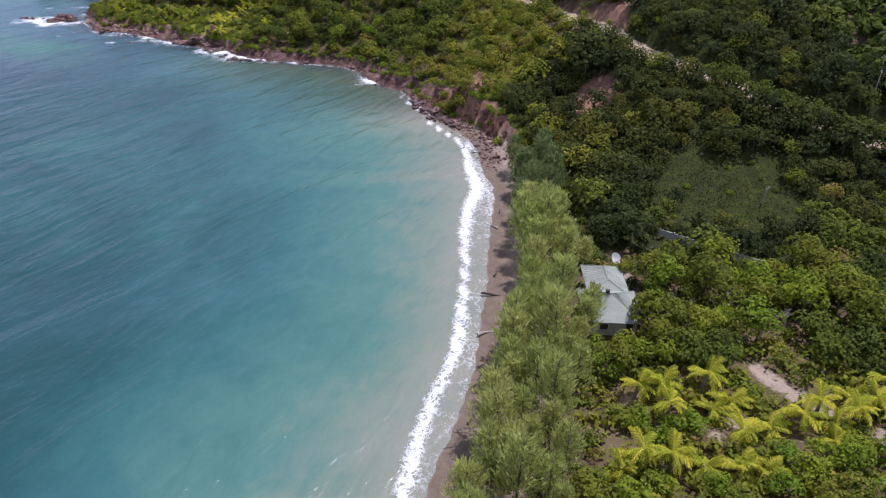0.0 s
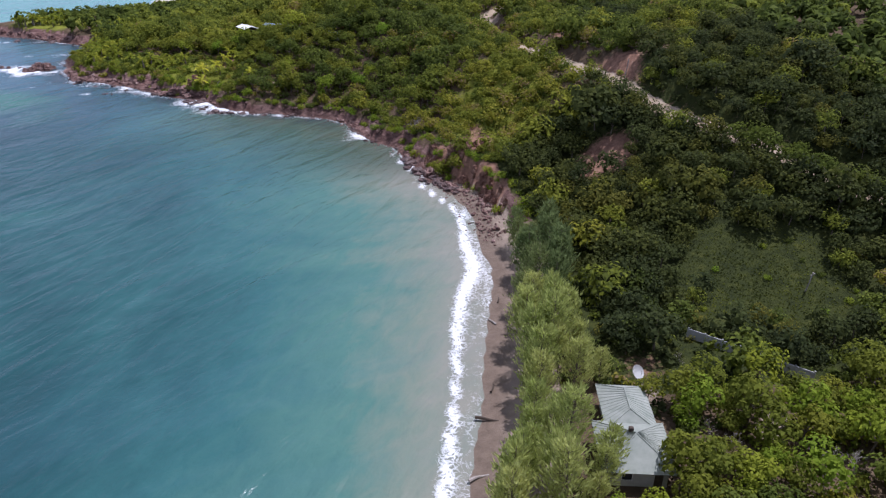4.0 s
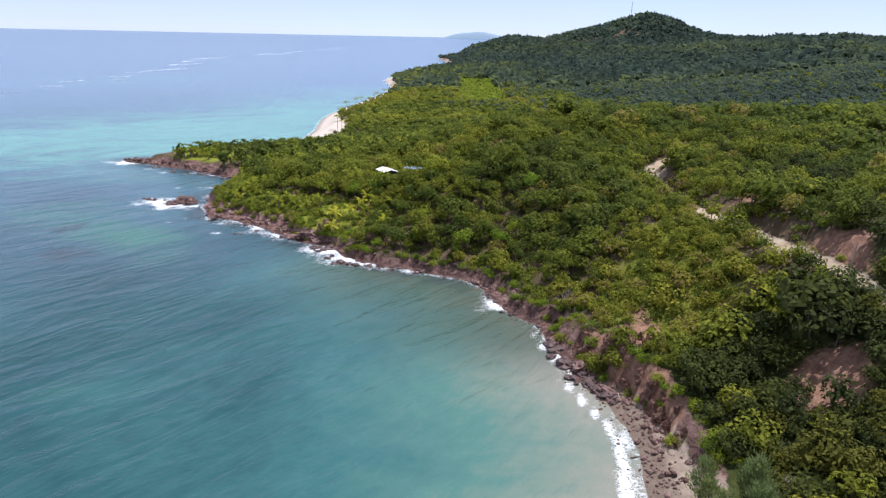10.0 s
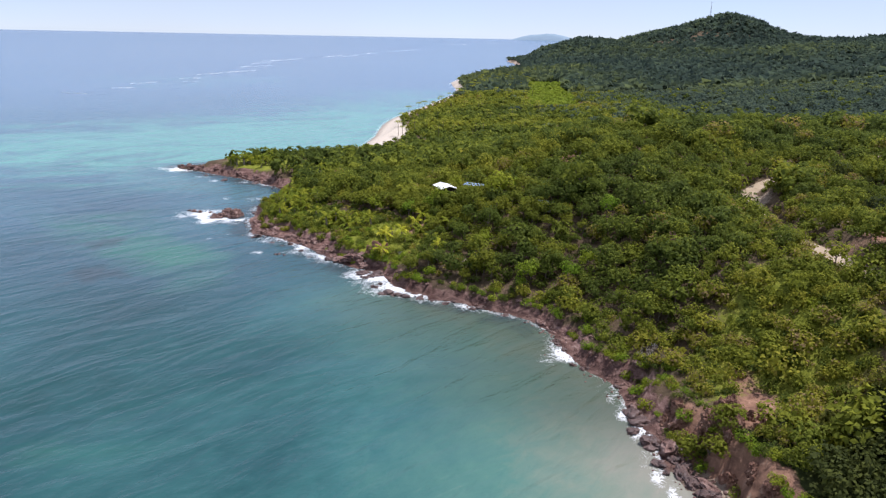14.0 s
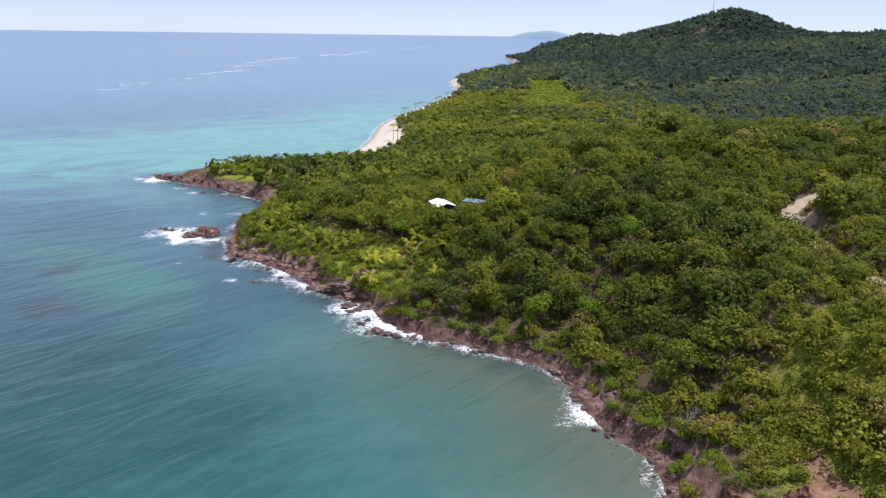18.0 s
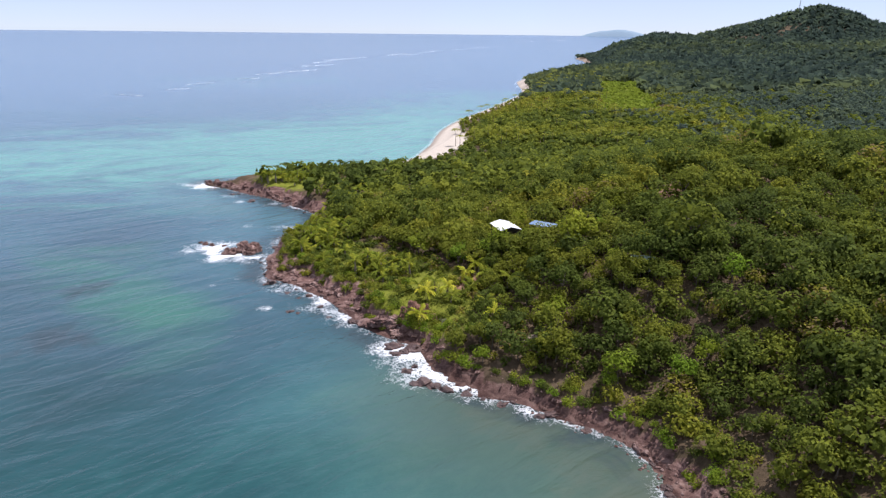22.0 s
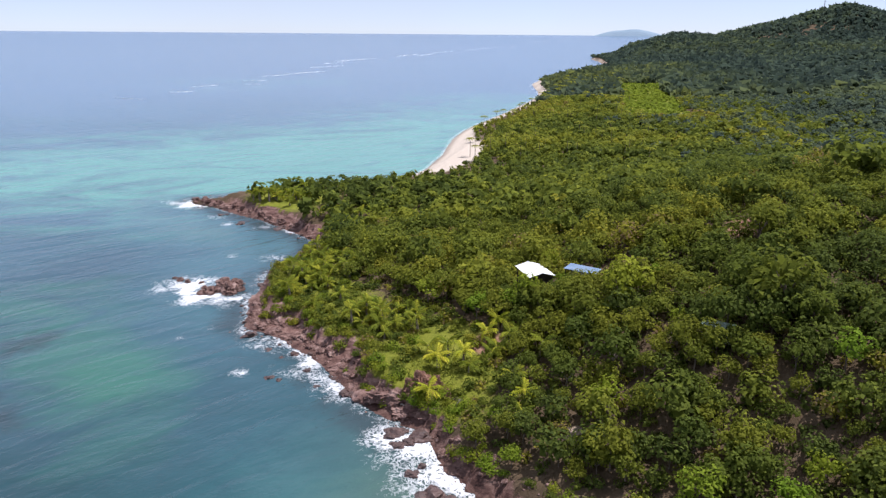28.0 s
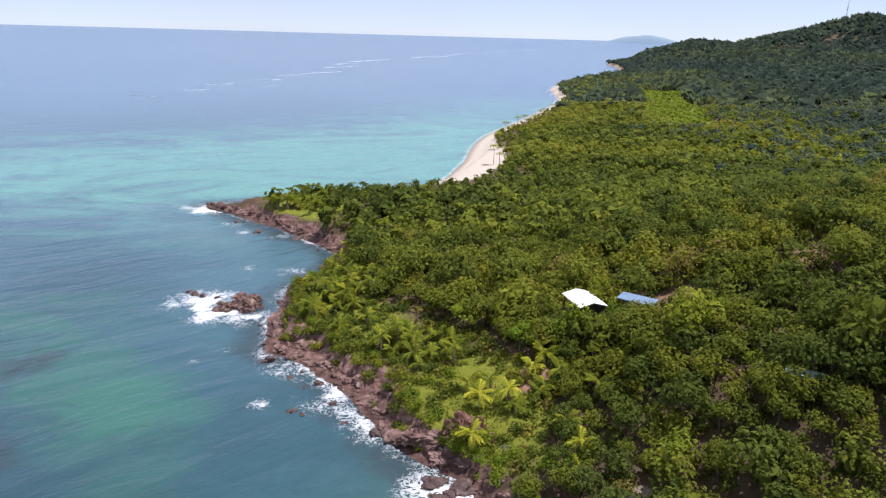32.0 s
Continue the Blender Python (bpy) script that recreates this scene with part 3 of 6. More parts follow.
for cx, cy, r, k in ((-104, 274.5, 5.6, 1.5), (-98, 270, 5.2, 1.4), (-93, 266.5, 4.4, 1.1), (-87, 268, 4.2, 0.9), (-97, 278, 3.2, 0.8), (-77, 252.5, 2.2, 0.9), (-68.8, 235.8, 1.6, 1.2), (-84.5, 252.6, 2.2, 0.6), (-87.5, 246.7, 1.5, 0.8), (-49.8, 232, 2.8, 0.9),
                     (-66, 248.5, 3.4, 0.8), (-62, 243, 4.2, 0.75), (-56.5, 240.5, 4.0, 0.85), (-72, 248, 3.0, 0.75), (-60, 236.9, 3.2, 0.6), (-53, 235, 2.6, 0.8), (-37, 221.5, 3.4, 0.8), (-33.5, 217, 4.6, 1.05), (-29.5, 213.5, 4.6, 1.15), (-24, 210.5, 4.0, 1.1), (-19.5, 208, 3.2, 1.0),
                     (-14, 206, 2.6, 0.8), (-8.3, 203.6, 3.0, 0.9), (-1, 202, 2.8, 0.8), (12, 193, 2.6, 0.7), (13.5, 181.5, 3.6, 0.9), (11.0, 179.0, 2.2, 0.7), (9, 176.5, 1.6, 0.6), (-103, 298, 2.4, 1.0), (-92, 299, 4.2, 0.9), (-151, 350, 6.0, 1.3), (-142, 346, 5, 0.9), (-121, 327.5, 2.6, 1.2), (-109, 325.5, 4, 0.9), (-129, 335.5, 4, 0.8), (-98, 325, 3, 0.6)):
    foam = foam + 0.72 * k * spot(wx, wy, cx, cy, r * 0.8) * (0.15 + 2.2 * (fbm(wx, wy, 3.6, 3) - 0.18)) * (wd > -1)
foam = foam + 0.55 * (1 - smooth01((wd - 1) / 2)) * (wy > 405) * (wy < 1500)
wz = 0.02 + far_rise(wx, wy) + 0.10 * (fbm(wx * 0.5, wy * 1.2, 9, 3) - 0.44) * smooth01(wd / 10)
keep = (wd > -6).ravel()
quads = quads[keep[quads].any(1)]
sea = mesh_ob("sea", grid_mesh("sea", np.stack([wx, wy, wz], -1).reshape(-1, 3), quads, water_mat, dict(depth=np.minimum(depth, 0.98), sky_sheen=sky_sheen, murk=murk, near_shoal=1 - smooth01((wy - 270) / 60), shoal=shoal, reef=reef, foam=np.clip(foam, 0, 1.4)), True))
tagged(sea, "teal sea with wind ripples and white surf along the shore", "sea", kind="structure")

# ---- foliage shapes ----
def leaf_quads(centres, normals, sizes, gen, longer=1.0):
    """Small four-cornered leaf tufts, one for each centre."""
    n = len(centres)
    nr = normals / (np.linalg.norm(normals, axis=1, keepdims=True) + 1e-9)
    ref = gen.normal(size=(n, 3))
    u = np.cross(nr, ref)
    u /= np.linalg.norm(u, axis=1, keepdims=True) + 1e-9
    v = np.cross(nr, u)
    s = sizes[:, None]
    bend = nr * s * 0.25
    return np.stack([centres - u * s * longer - bend, centres - v * s * 0.62 + bend * 0.5, centres + u * s * longer - bend, centres + v * s * 0.62 + bend * 0.5], 1)


def crown_shape(seed, tufts, size, lumps=8, flat=0.95):
    """A broad-leaved crown about one unit in radius, of tufts on several rounded boughs, standing on z = 0."""
    gen = np.random.default_rng(seed)
    ang = gen.uniform(0, 2 * np.pi, lumps)
    rad = gen.uniform(0.30, 0.66, lumps)
    c = np.stack([np.cos(ang) * rad, np.sin(ang) * rad, gen.uniform(0.12, 1.0, lumps) * flat * (1.15 - 0.6 * rad)], 1)
    c[0] = (0, 0, 0.82 * flat)
    r = gen.uniform(0.30, 0.50, lumps)
    which = gen.integers(0, lumps, tufts * 2)
    way = gen.normal(size=(tufts * 2, 3))
    way[:, 2] = np.abs(way[:, 2]) * 0.9 - 0.3
    way /= np.linalg.norm(way, axis=1, keepdims=True)
    p = c[which] + way * r[which, None] * gen.uniform(0.75, 1.08, (tufts * 2, 1))
    depth = np.min(np.linalg.norm(p[:, None] - c[None], axis=2) / r[None], axis=1)
    keep = np.argsort(-depth)[:tufts]
    keep = np.sort(keep)
    nrm = way[keep] * 0.95 + gen.normal(size=(len(keep), 3)) * 0.34 + np.array([0.05, 0, 0.62])
    q = leaf_quads(p[keep], nrm, size * gen.uniform(0.7, 1.3, len(keep)), gen)
    inner = gen.integers(0, lumps, max(6, tufts // 7))
    pi = c[inner] * 0.85 + gen.normal(size=(len(inner), 3)) * 0.12
    qi = leaf_quads(pi, gen.normal(size=(len(inner), 3)) + np.array([0, 0, 0.8]), np.full(len(inner), size * 2.4), gen)
    return np.concatenate([q, qi])


def trunk_shape(seed, height, radius, limbs=4):
    """A tapered, slightly bent trunk with limbs: quads."""
    gen = np.random.default_rng(seed)
    out = []

    def tube(a, b, ra, rb, sides=5):
        a, b = np.array(a), np.array(b)
        w = (b - a) / np.linalg.norm(b - a)
        u = np.cross(w, (0.3, 1, 0.2))
        u /= np.linalg.norm(u)
        v = np.cross(w, u)
        t = np.linspace(0, 2 * np.pi, sides + 1)
        ring = np.cos(t)[:, None] * u + np.sin(t)[:, None] * v
        for k in range(sides):
            out.append([a + ring[k] * ra, a + ring[k + 1] * ra, b + ring[k + 1] * rb, b + ring[k] * rb])
    mid = np.array([gen.normal() * 0.06 * height, gen.normal() * 0.06 * height, height * 0.55])
    tube((0, 0, -0.4), mid, radius, radius * 0.75)
    for k in range(limbs):
        a = 2 * np.pi * k / limbs + gen.uniform(0, 1)
        end = mid + np.array([np.cos(a), np.sin(a), 0]) * height * 0.30 + np.array([0, 0, height * gen.uniform(0.3, 0.5)])
        tube(mid, end, radius * 0.6, radius * 0.2)
    return np.array(out)


def scatter(shapes, where, size, turn, kind, squash=None):
    """Copies of shapes (each n x 4 x 3), set at where, scaled and turned: one array of quads and the copy that each belongs to."""
    quads, owner = [], []
    for k, shape in enumerate(shapes):
        idx = np.nonzero(kind == k)[0]
        if not len(idx):
            continue
        c, s = np.cos(turn[idx]), np.sin(turn[idx])
        sx = size[idx]
        sz = sx * (squash[idx] if squash is not None else 1.0)
        x, y, z = shape[..., 0].ravel(), shape[..., 1].ravel(), shape[..., 2].ravel()
        px = (c[:, None] * x - s[:, None] * y) * sx[:, None] + where[idx, 0:1]
        py = (s[:, None] * x + c[:, None] * y) * sx[:, None] + where[idx, 1:2]
        pz = z * sz[:, None] + where[idx, 2:3]
        quads.append(np.stack([px, py, pz], -1).reshape(-1, 4, 3))
        owner.append(np.repeat(idx, len(shape)))
    return np.concatenate(quads), np.concatenate(owner)


def quads_mesh(name, quads, material, tint=None):
    n = len(quads)
    attrs = {"tint": np.repeat(tint, 4)} if tint is not None else None
    return grid_mesh(name, quads.reshape(-1, 3), np.arange(n * 4).reshape(n, 4), material, attrs)


def jitter_grid(x0, x1, y0, y1, step, gen):
    xs, ys = np.meshgrid(np.arange(x0, x1, step), np.arange(y0, y1, step))
    xs = xs + 0.5 * step * (np.arange(xs.shape[0]) % 2)[:, None]
    return xs.ravel() + gen.uniform(-0.42, 0.42, xs.size) * step, ys.ravel() + gen.uniform(-0.42, 0.42, xs.size) * step


def open_ground(x, y, g):
    """Where no tree grows, from 0 to 1."""
    o = np.clip(g["sand"] * 1.2 + g["dirt"] + 0.8 * g["rock"], 0, 1)
    o = np.maximum(o, np.clip(1.5 * spot(x, y, 70, 83, 13) - 0.3, 0, 1))
    o = np.maximum(o, np.clip(1.8 * spot(x, y, -31.5, 237, 5) + 1.4 * spot(x, y, -33.5, 243, 3.5) - 0.2, 0, 1))
    o = np.maximum(o, np.clip(1.2 * spot(x, y, 44, 155, 4) - 0.3, 0, 1))
    o = np.maximum(o, np.clip(1.3 * spot(x, y, -66, 262, 9) - 0.2, 0, 1))
    o = np.maximum(o, np.clip(1.8 * spot(x, y, 32, 53, 5) - 0.1, 0, 1))
    o = np.maximum(o, ((g["d"] < 15.5) & (y < 112)) * 1.0)
    o = np.maximum(o, 1.0 * ((np.abs(x + 17.9) < 3.4) & (np.abs(y - 255.5) < 3.6)))
    for cx, cy, r in ((53, 43.5, 3.4), (50, 51.5, 2.2), (-9, 219, 1.8), (61.0, 225.5, 3.2), (36.8, 150.5, 5.0), (42.5, 155.0, 3.6), (-15, 266, 2.6), (43.5, 50, 1.6), (45.5, 66.0, 2.2)):
        o = np.maximum(o, (np.hypot(x - cx, y - cy) < r) * 1.0)
    o = np.maximum(o, (g["road"] < 2.1) * 1.0)
    o = np.maximum(o, (to_line(x, y, [(50.2, 70.0), (61.7, 57.6)]) < 3.8) * 1.0)
    o = np.maximum(o, (np.hypot(x - 39.5, y - 63) < 4.5) * 1.0)
    o = np.maximum(o, 1.0 * ((x > 20) & (x < 64) & (y > 13) & (y < 43) & (y < 35 + 0.2 * (x - 20))))
    o = np.maximum(o, (np.hypot(x + 8.5, y - 253.5) < 2.6) * 1.0)
    o = np.maximum(o, np.clip(1.25 * g["belt"], 0, 1))
    o = np.maximum(o, np.where(x < -99, 0.85, 0.25) * (1 - smooth01((g["d"] - 14) / 6)) * ((y > 325) & (y < 380) & (x < -85)))
    o = np.maximum(o, (g["dd"] < g["strip"] + 0.4 + np.where(y > 150, 0.35, 0.85) * g["run"]) * 1.0)
    return o


def cloud_shade(x, y):
    """Share of trees painted cloud-shaded: thick behind the beach, thinning out over the road."""
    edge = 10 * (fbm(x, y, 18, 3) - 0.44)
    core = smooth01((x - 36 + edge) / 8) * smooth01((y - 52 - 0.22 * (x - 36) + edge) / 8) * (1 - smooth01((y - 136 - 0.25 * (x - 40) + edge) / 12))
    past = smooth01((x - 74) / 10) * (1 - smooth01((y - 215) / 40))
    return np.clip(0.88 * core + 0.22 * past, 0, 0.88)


gen = np.random.default_rng(11)
# near woods
x, y = jitter_grid(-150, 112, 12, 306, 3.3, gen)
gr = ground(x, y)
ok = (gr["d"] > 4) & (gen.random(len(x)) > open_ground(x, y, gr)) & (x < y + 60)
x, y, z = x[ok], y[ok], gr["z"][ok]
size = np.exp(gen.normal(0.92, 0.24, len(x))) * (0.85 + 0.4 * fbm(x, y, 25, 2))
lift = size * gen.uniform(0.15, 0.75, len(x))
tint = np.clip(1.35 * fbm(x, y, 34, 3) - 0.27 + 0.22 * smooth01((y - 205) / 50) * (1 - smooth01((x + 5) / 40)) + gen.normal(0, 0.19, len(x)), 0, 1)
big = gen.random(len(x)) < 0.08
size = np.where(big, size * 1.45, size)
# low bright scrub on the open hilltop and behind the edge of the bank
scrub = np.clip(1.6 * spot(x, y, 49, 160, 12) + 1.2 * spot(x, y, 47, 185, 8) + (1 - smooth01((gr["dd"][ok] - gr["strip"][ok] - 4) / 6)) * (y > 140), 0, 1) > gen.uniform(0.25, 0.85, len(x))
size, lift = np.where(scrub, size * 0.75, size), np.where(scrub, 0.0, lift)
tint = np.where(scrub, np.clip(tint + 0.28, 0, 1), tint)
tint = np.clip(tint + 0.42 * spot(x, y, 44, 166, 19) * (y > 145), 0, 0.97)
tint = np.where(gen.random(len(x)) < 0.035, 1.0, tint)
crowns = [crown_shape(100 + k, 225, 0.094, 12 + k % 4) for k in range(6)]
turn, sort = gen.uniform(0, 6.28, len(x)), gen.integers(0, 6, len(x))
# the trees of two stretches stand as things of their own
own_tree = (((y < 60) & (x < 70)) | ((y > 205) & (y < 262) & (x < 26) & (gen.random(len(x)) < 0.55)))
own_tree &= np.cumsum(own_tree) <= 300
rest = ~own_tree
q, own = scatter(crowns, np.stack([x, y, z + lift], 1)[rest], size[rest], turn[rest], sort[rest])
# trees in the cloud's shade get the darkened leaf colour
shaded = (cloud_shade(x, y) > gen.random(len(x)))[rest][own]
wood = mesh_ob("near_woodland", quads_mesh("near_woodland", q[~shaded], forest_leaf, tint[rest][own][~shaded]))
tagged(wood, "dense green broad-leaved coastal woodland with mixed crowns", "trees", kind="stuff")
shaded_stand = mesh_ob("dark_woodland", quads_mesh("dark_woodland", q[shaded], cloud_shaded_leaf, tint[rest][own][shaded]))
tagged(shaded_stand, "woodland behind the beach, cloud shade put into its leaf colour", "trees", kind="stuff")
trunks = [trunk_shape(5, 1.0, 0.035, 3), trunk_shape(6, 1.0, 0.04, 3)]
q, own = scatter(trunks, np.stack([x, y, z], 1)[rest], (lift * 1.7)[rest], turn[rest], sort[rest] % 2)
mesh_ob("trunk", quads_mesh("trunk", q, bark), wood)

DARK = [(0.0, (0.086, 0.118, 0.024)), (1.0, (0.128, 0.160, 0.024))]
MIDDLE = [(0.0, (0.135, 0.165, 0.024)), (1.0, (0.205, 0.215, 0.026))]
BRIGHT = [(0.0, (0.150, 0.248, 0.022)), (1.0, (0.262, 0.286, 0.028))]


def place(thing, m):
    """A copy of the thing at the pose m, which carries its size."""
    made = copy_thing(thing, m)
    made.matrix_basis = m
    return made


LEAVES = [leaf_material("dark_leaf", DARK, True), leaf_material("green_leaf", MIDDLE, True), leaf_material("bright_leaf", BRIGHT, True)]
WORDS = ["dark green", "mid-green", "bright yellow-green"]


def tree_prototype(k, c):
    """A tree one unit in crown radius: trunk with limbs below, leafy crown above."""
    tree = new("broadleaf_tree")
    tagged(tree, WORDS[c] + " broad-leaved tree with a rounded leafy crown", "tree", "coastal trees")
    mesh_ob("trunk", quads_mesh("trunk", trunk_shape(20 + k, 1.35, 0.05, 5), bark), tree)
    mesh_ob("crown", quads_mesh("crown", fine_crowns[k] + np.array([0, 0, 0.8]), LEAVES[c]), tree)
    return tree


fine_crowns = [crown_shape(100 + k, 330, 0.082, 10 + k % 4) for k in range(6)]
stock = {}
for i in np.nonzero(own_tree)[0]:
    c = int(np.clip(tint[i] * 3.6 + (1.0 if y[i] < 62 else 0), 0, 2))
    m = pose(x[i], y[i], z[i], 0, 0, math.degrees(turn[i])) @ Matrix.Diagonal((size[i], size[i], size[i] * gen.uniform(0.85, 1.1), 1))
    key = (int(sort[i]), c)
    if key in stock:
        place(stock[key], m)
    else:
        stock[key] = tree_prototype(*key)
        stock[key].matrix_basis = m

# undergrowth between the trees
ux, uy = jitter_grid(-150, 112, 14, 306, 2.7, gen)
ug = ground(ux, uy)
near_sand = np.clip(ug["sand"] + ug["dirt"] + ug["rock"], 0, 1)
grove = (ux > 20) & (ux < 60) & (uy > 14) & (uy < 42)
ok = (ug["dd"] > ug["strip"] + 1.0) & (ug["d"] > 5) & (near_sand < np.where(grove, 0.2, 0.45)) & (ug["road"] > 2.6) & (ux < uy + 60) & (np.hypot(ux - 70, uy - 83) > 14) & (np.hypot(ux + 31.5, uy - 237) > 6) & (np.hypot(ux + 33.5, uy - 243) > 4)
ok &= ~((np.abs(ux - 32.5) < 6) & (np.abs(uy - 52) < 9)) & ~((ug["d"] < 11) & (uy < 112)) & ((gen.random(len(ux)) < 0.93) | grove)
ux, uy, uz = ux[ok], uy[ok], ug["z"][ok]
usize = gen.uniform(1.0, 1.9, len(ux)) * (1 + 0.3 * grove[ok])
utint = np.clip(0.8 * fbm(ux, uy, 30, 3) - 0.05 + 0.42 * grove[ok] + gen.normal(0, 0.14, len(ux)), 0, 1)
utint = np.where(gen.random(len(ux)) < 0.13, 1.0, utint)
low = [crown_shape(500 + k, 54, 0.155, 8, 0.8) for k in range(4)]
q, own = scatter(low, np.stack([ux, uy, uz - 0.15], 1), usize, gen.uniform(0, 6.28, len(ux)), gen.integers(0, 4, len(ux)))
# bushes there carry the painted cloud shade too
shaded = (cloud_shade(ux, uy) > gen.random(len(ux)))[own]
under = mesh_ob("undergrowth", quads_mesh("undergrowth", q[~shaded], forest_leaf, utint[own][~shaded]))
shaded_under = mesh_ob("dark_undergrowth", quads_mesh("dark_undergrowth", q[shaded], cloud_shaded_leaf, utint[own][shaded]))
tagged(shaded_under, "bushes behind the beach, cloud shade put into their leaf colour", "undergrowth", kind="stuff")
tagged(under, "low green undergrowth filling gaps between the trees", "undergrowth", kind="stuff")

# woods further on
x, y = jitter_grid(-120, 420, 306, 720, 5.3, gen)
x2, y2 = jitter_grid(112, 260, 50, 306, 5.3, gen)
x3, y3 = jitter_grid(-20, 260, -80, 62, 4.7, gen)
keep = (y3 < 13) | ((x3 > y3 + 57) & (x3 < 114))
x3, y3 = x3[keep], y3[keep]
x, y = np.r_[x, x2, x3], np.r_[y, y2, y3]
gr = ground(x, y)
ok = (meadow(x, y) < 0.5) & (gr["d"] > 5) & (gen.random(len(x)) > open_ground(x, y, gr)) & (x < np.where(y < 306, 190, 0.62 * y + 25))
x, y, z, d = x[ok], y[ok], gr["z"][ok], gr["d"][ok]
size = gen.uniform(2.6, 4.2, len(x)) * (0.85 + 0.4 * fbm(x, y, 30, 2))
low_trees = np.clip((1 - smooth01((d - 18) / 14)) * (y > 372) + spot(x, y, -82, 402, 26) + 0.85 * meadow(x, y), 0, 1)
size = size * (1 - 0.5 * low_trees)
plain = (1 - smooth01((x - 60) / 90)) * smooth01((y - 400) / 80)
tint = np.clip(1.2 * fbm(x, y, 60, 3) - 0.20 + 0.10 * (1 - smooth01((x - 10) / 60)) * (y < 430) + 0.22 * plain + 0.35 * meadow(x, y) - 0.16 * smooth01((x - 10) / 50) * (1 - smooth01((y - 430) / 120)) + gen.normal(0, 0.15, len(x)), 0, 1)
crowns = [crown_shape(200 + k, 36, 0.250, 7) for k in range(5)]
# further trees hold the cloud's shade in a lowered tint
tint = np.where((cloud_shade(x, y) > gen.random(len(x))) & (y < 306), tint * 0.15, tint)
# inland trees take the leaf colour with haze and shade in it
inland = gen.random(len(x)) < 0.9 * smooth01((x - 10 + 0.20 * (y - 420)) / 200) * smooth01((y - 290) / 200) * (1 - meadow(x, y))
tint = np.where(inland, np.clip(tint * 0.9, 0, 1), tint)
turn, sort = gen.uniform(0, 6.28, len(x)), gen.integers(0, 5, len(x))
for name, m, leaf, words in (("further_woodland", ~inland, forest_leaf, "green woodland over the low ridge behind the bay"), ("inland_woodland", inland, hazed_leaf, "woodland inland towards the hills, haze and cloud shade in its leaf colour")):
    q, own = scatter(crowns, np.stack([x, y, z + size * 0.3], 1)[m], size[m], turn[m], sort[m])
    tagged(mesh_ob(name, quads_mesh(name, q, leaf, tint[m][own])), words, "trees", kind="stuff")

# woods on the plain and the far hills
x, y = jitter_grid(-110, 1100, 720, 1900, 8.2, gen)
gr = ground(x, y)
ok = (meadow(x, y) < 0.5) & (gr["d"] > 8) & (gen.random(len(x)) > open_ground(x, y, gr)) & (x < 0.60 * y + 40)
x, y, z = x[ok], y[ok], gr["z"][ok]
size = gen.uniform(4.2, 6.6, len(x)) * (1 - 0.45 * meadow(x, y)) * (1 - 0.35 * (1 - smooth01((gr["d"][ok] - 25) / 20)))
plain = (1 - smooth01((x - 60 - 120 * (fbm(x, y, 90, 3) - 0.44)) / 90)) * (1 - smooth01((y - 1080 - 300 * (fbm(x, y, 110, 3) - 0.44)) / 150))
tint = np.clip(1.5 * fbm(x, y, 170, 3) - 0.42 + 0.42 * plain + 0.35 * meadow(x, y) + gen.normal(0, 0.13, len(x)), 0, 1)
crowns = [crown_shape(300 + k, 10, 0.46, 5) for k in range(4)]
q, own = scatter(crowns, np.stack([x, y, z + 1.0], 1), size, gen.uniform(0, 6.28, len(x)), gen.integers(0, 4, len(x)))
# haze of distance is in the leaf colour here as well
wood = mesh_ob("hill_woodland", quads_mesh("hill_woodland", q, hazed_leaf, tint[own]))
tagged(wood, "forest covering the plain and far hills, blue haze put into its colour", "trees", kind="stuff")

# low lime-green scrub on the meadow of the plain
x, y = jitter_grid(-20, 85, 560, 940, 5.0, gen)
ok = (meadow(x, y) > 0.45) & (gen.random(len(x)) < 0.9)
x, y = x[ok], y[ok]
z = ground(x, y)["z"]
crowns = [crown_shape(330 + k, 15, 0.40, 6, 0.6) for k in range(3)]
q, own = scatter(crowns, np.stack([x, y, z - 0.3], 1), gen.uniform(1.9, 3.3, len(x)), gen.uniform(0, 6.28, len(x)), gen.integers(0, 3, len(x)))
meadow_leaf = leaf_material("meadow_leaf", [(0.0, (0.170, 0.245, 0.030)), (1.0, (0.270, 0.315, 0.036))])
scrub_ob = mesh_ob("meadow_scrub", quads_mesh("meadow_scrub", q, meadow_leaf, np.clip(fbm(x, y, 50, 3), 0, 1)[own]))
tagged(scrub_ob, "low lime-green scrub on the coastal plain", "shrubs", kind="stuff")

# ---- more materials ----
needle_leaf = leaf_material("needle_leaf", [(0.0, (0.330, 0.385, 0.108)), (0.5, (0.400, 0.440, 0.130)), (1.0, (0.470, 0.480, 0.155))], True, 0.5)
# darker copy of the needle colour, painting cloud shade into the northern trees
shaded_needle_leaf = leaf_material("shaded_needle_leaf", [(0.0, (0.150, 0.205, 0.075)), (0.5, (0.190, 0.240, 0.085)), (1.0, (0.240, 0.275, 0.095))], True, 0.5)
green_palm_leaf = leaf_material("green_palm_leaf", [(0.0, (0.165, 0.215, 0.030)), (0.5, (0.255, 0.295, 0.034)), (1.0, (0.410, 0.400, 0.044))], True, 0.45)
palm_leaf = leaf_material("palm_leaf", [(0.0, (0.300, 0.350, 0.036)), (0.4, (0.480, 0.500, 0.048)), (0.9, (0.640, 0.590, 0.075))], True, 0.45)
dry_wood = simple_material("dry_wood", [(0.26, 0.22, 0.19), (0.45, 0.41, 0.37)], 3.0, 0.9, 0.1, 0.4)
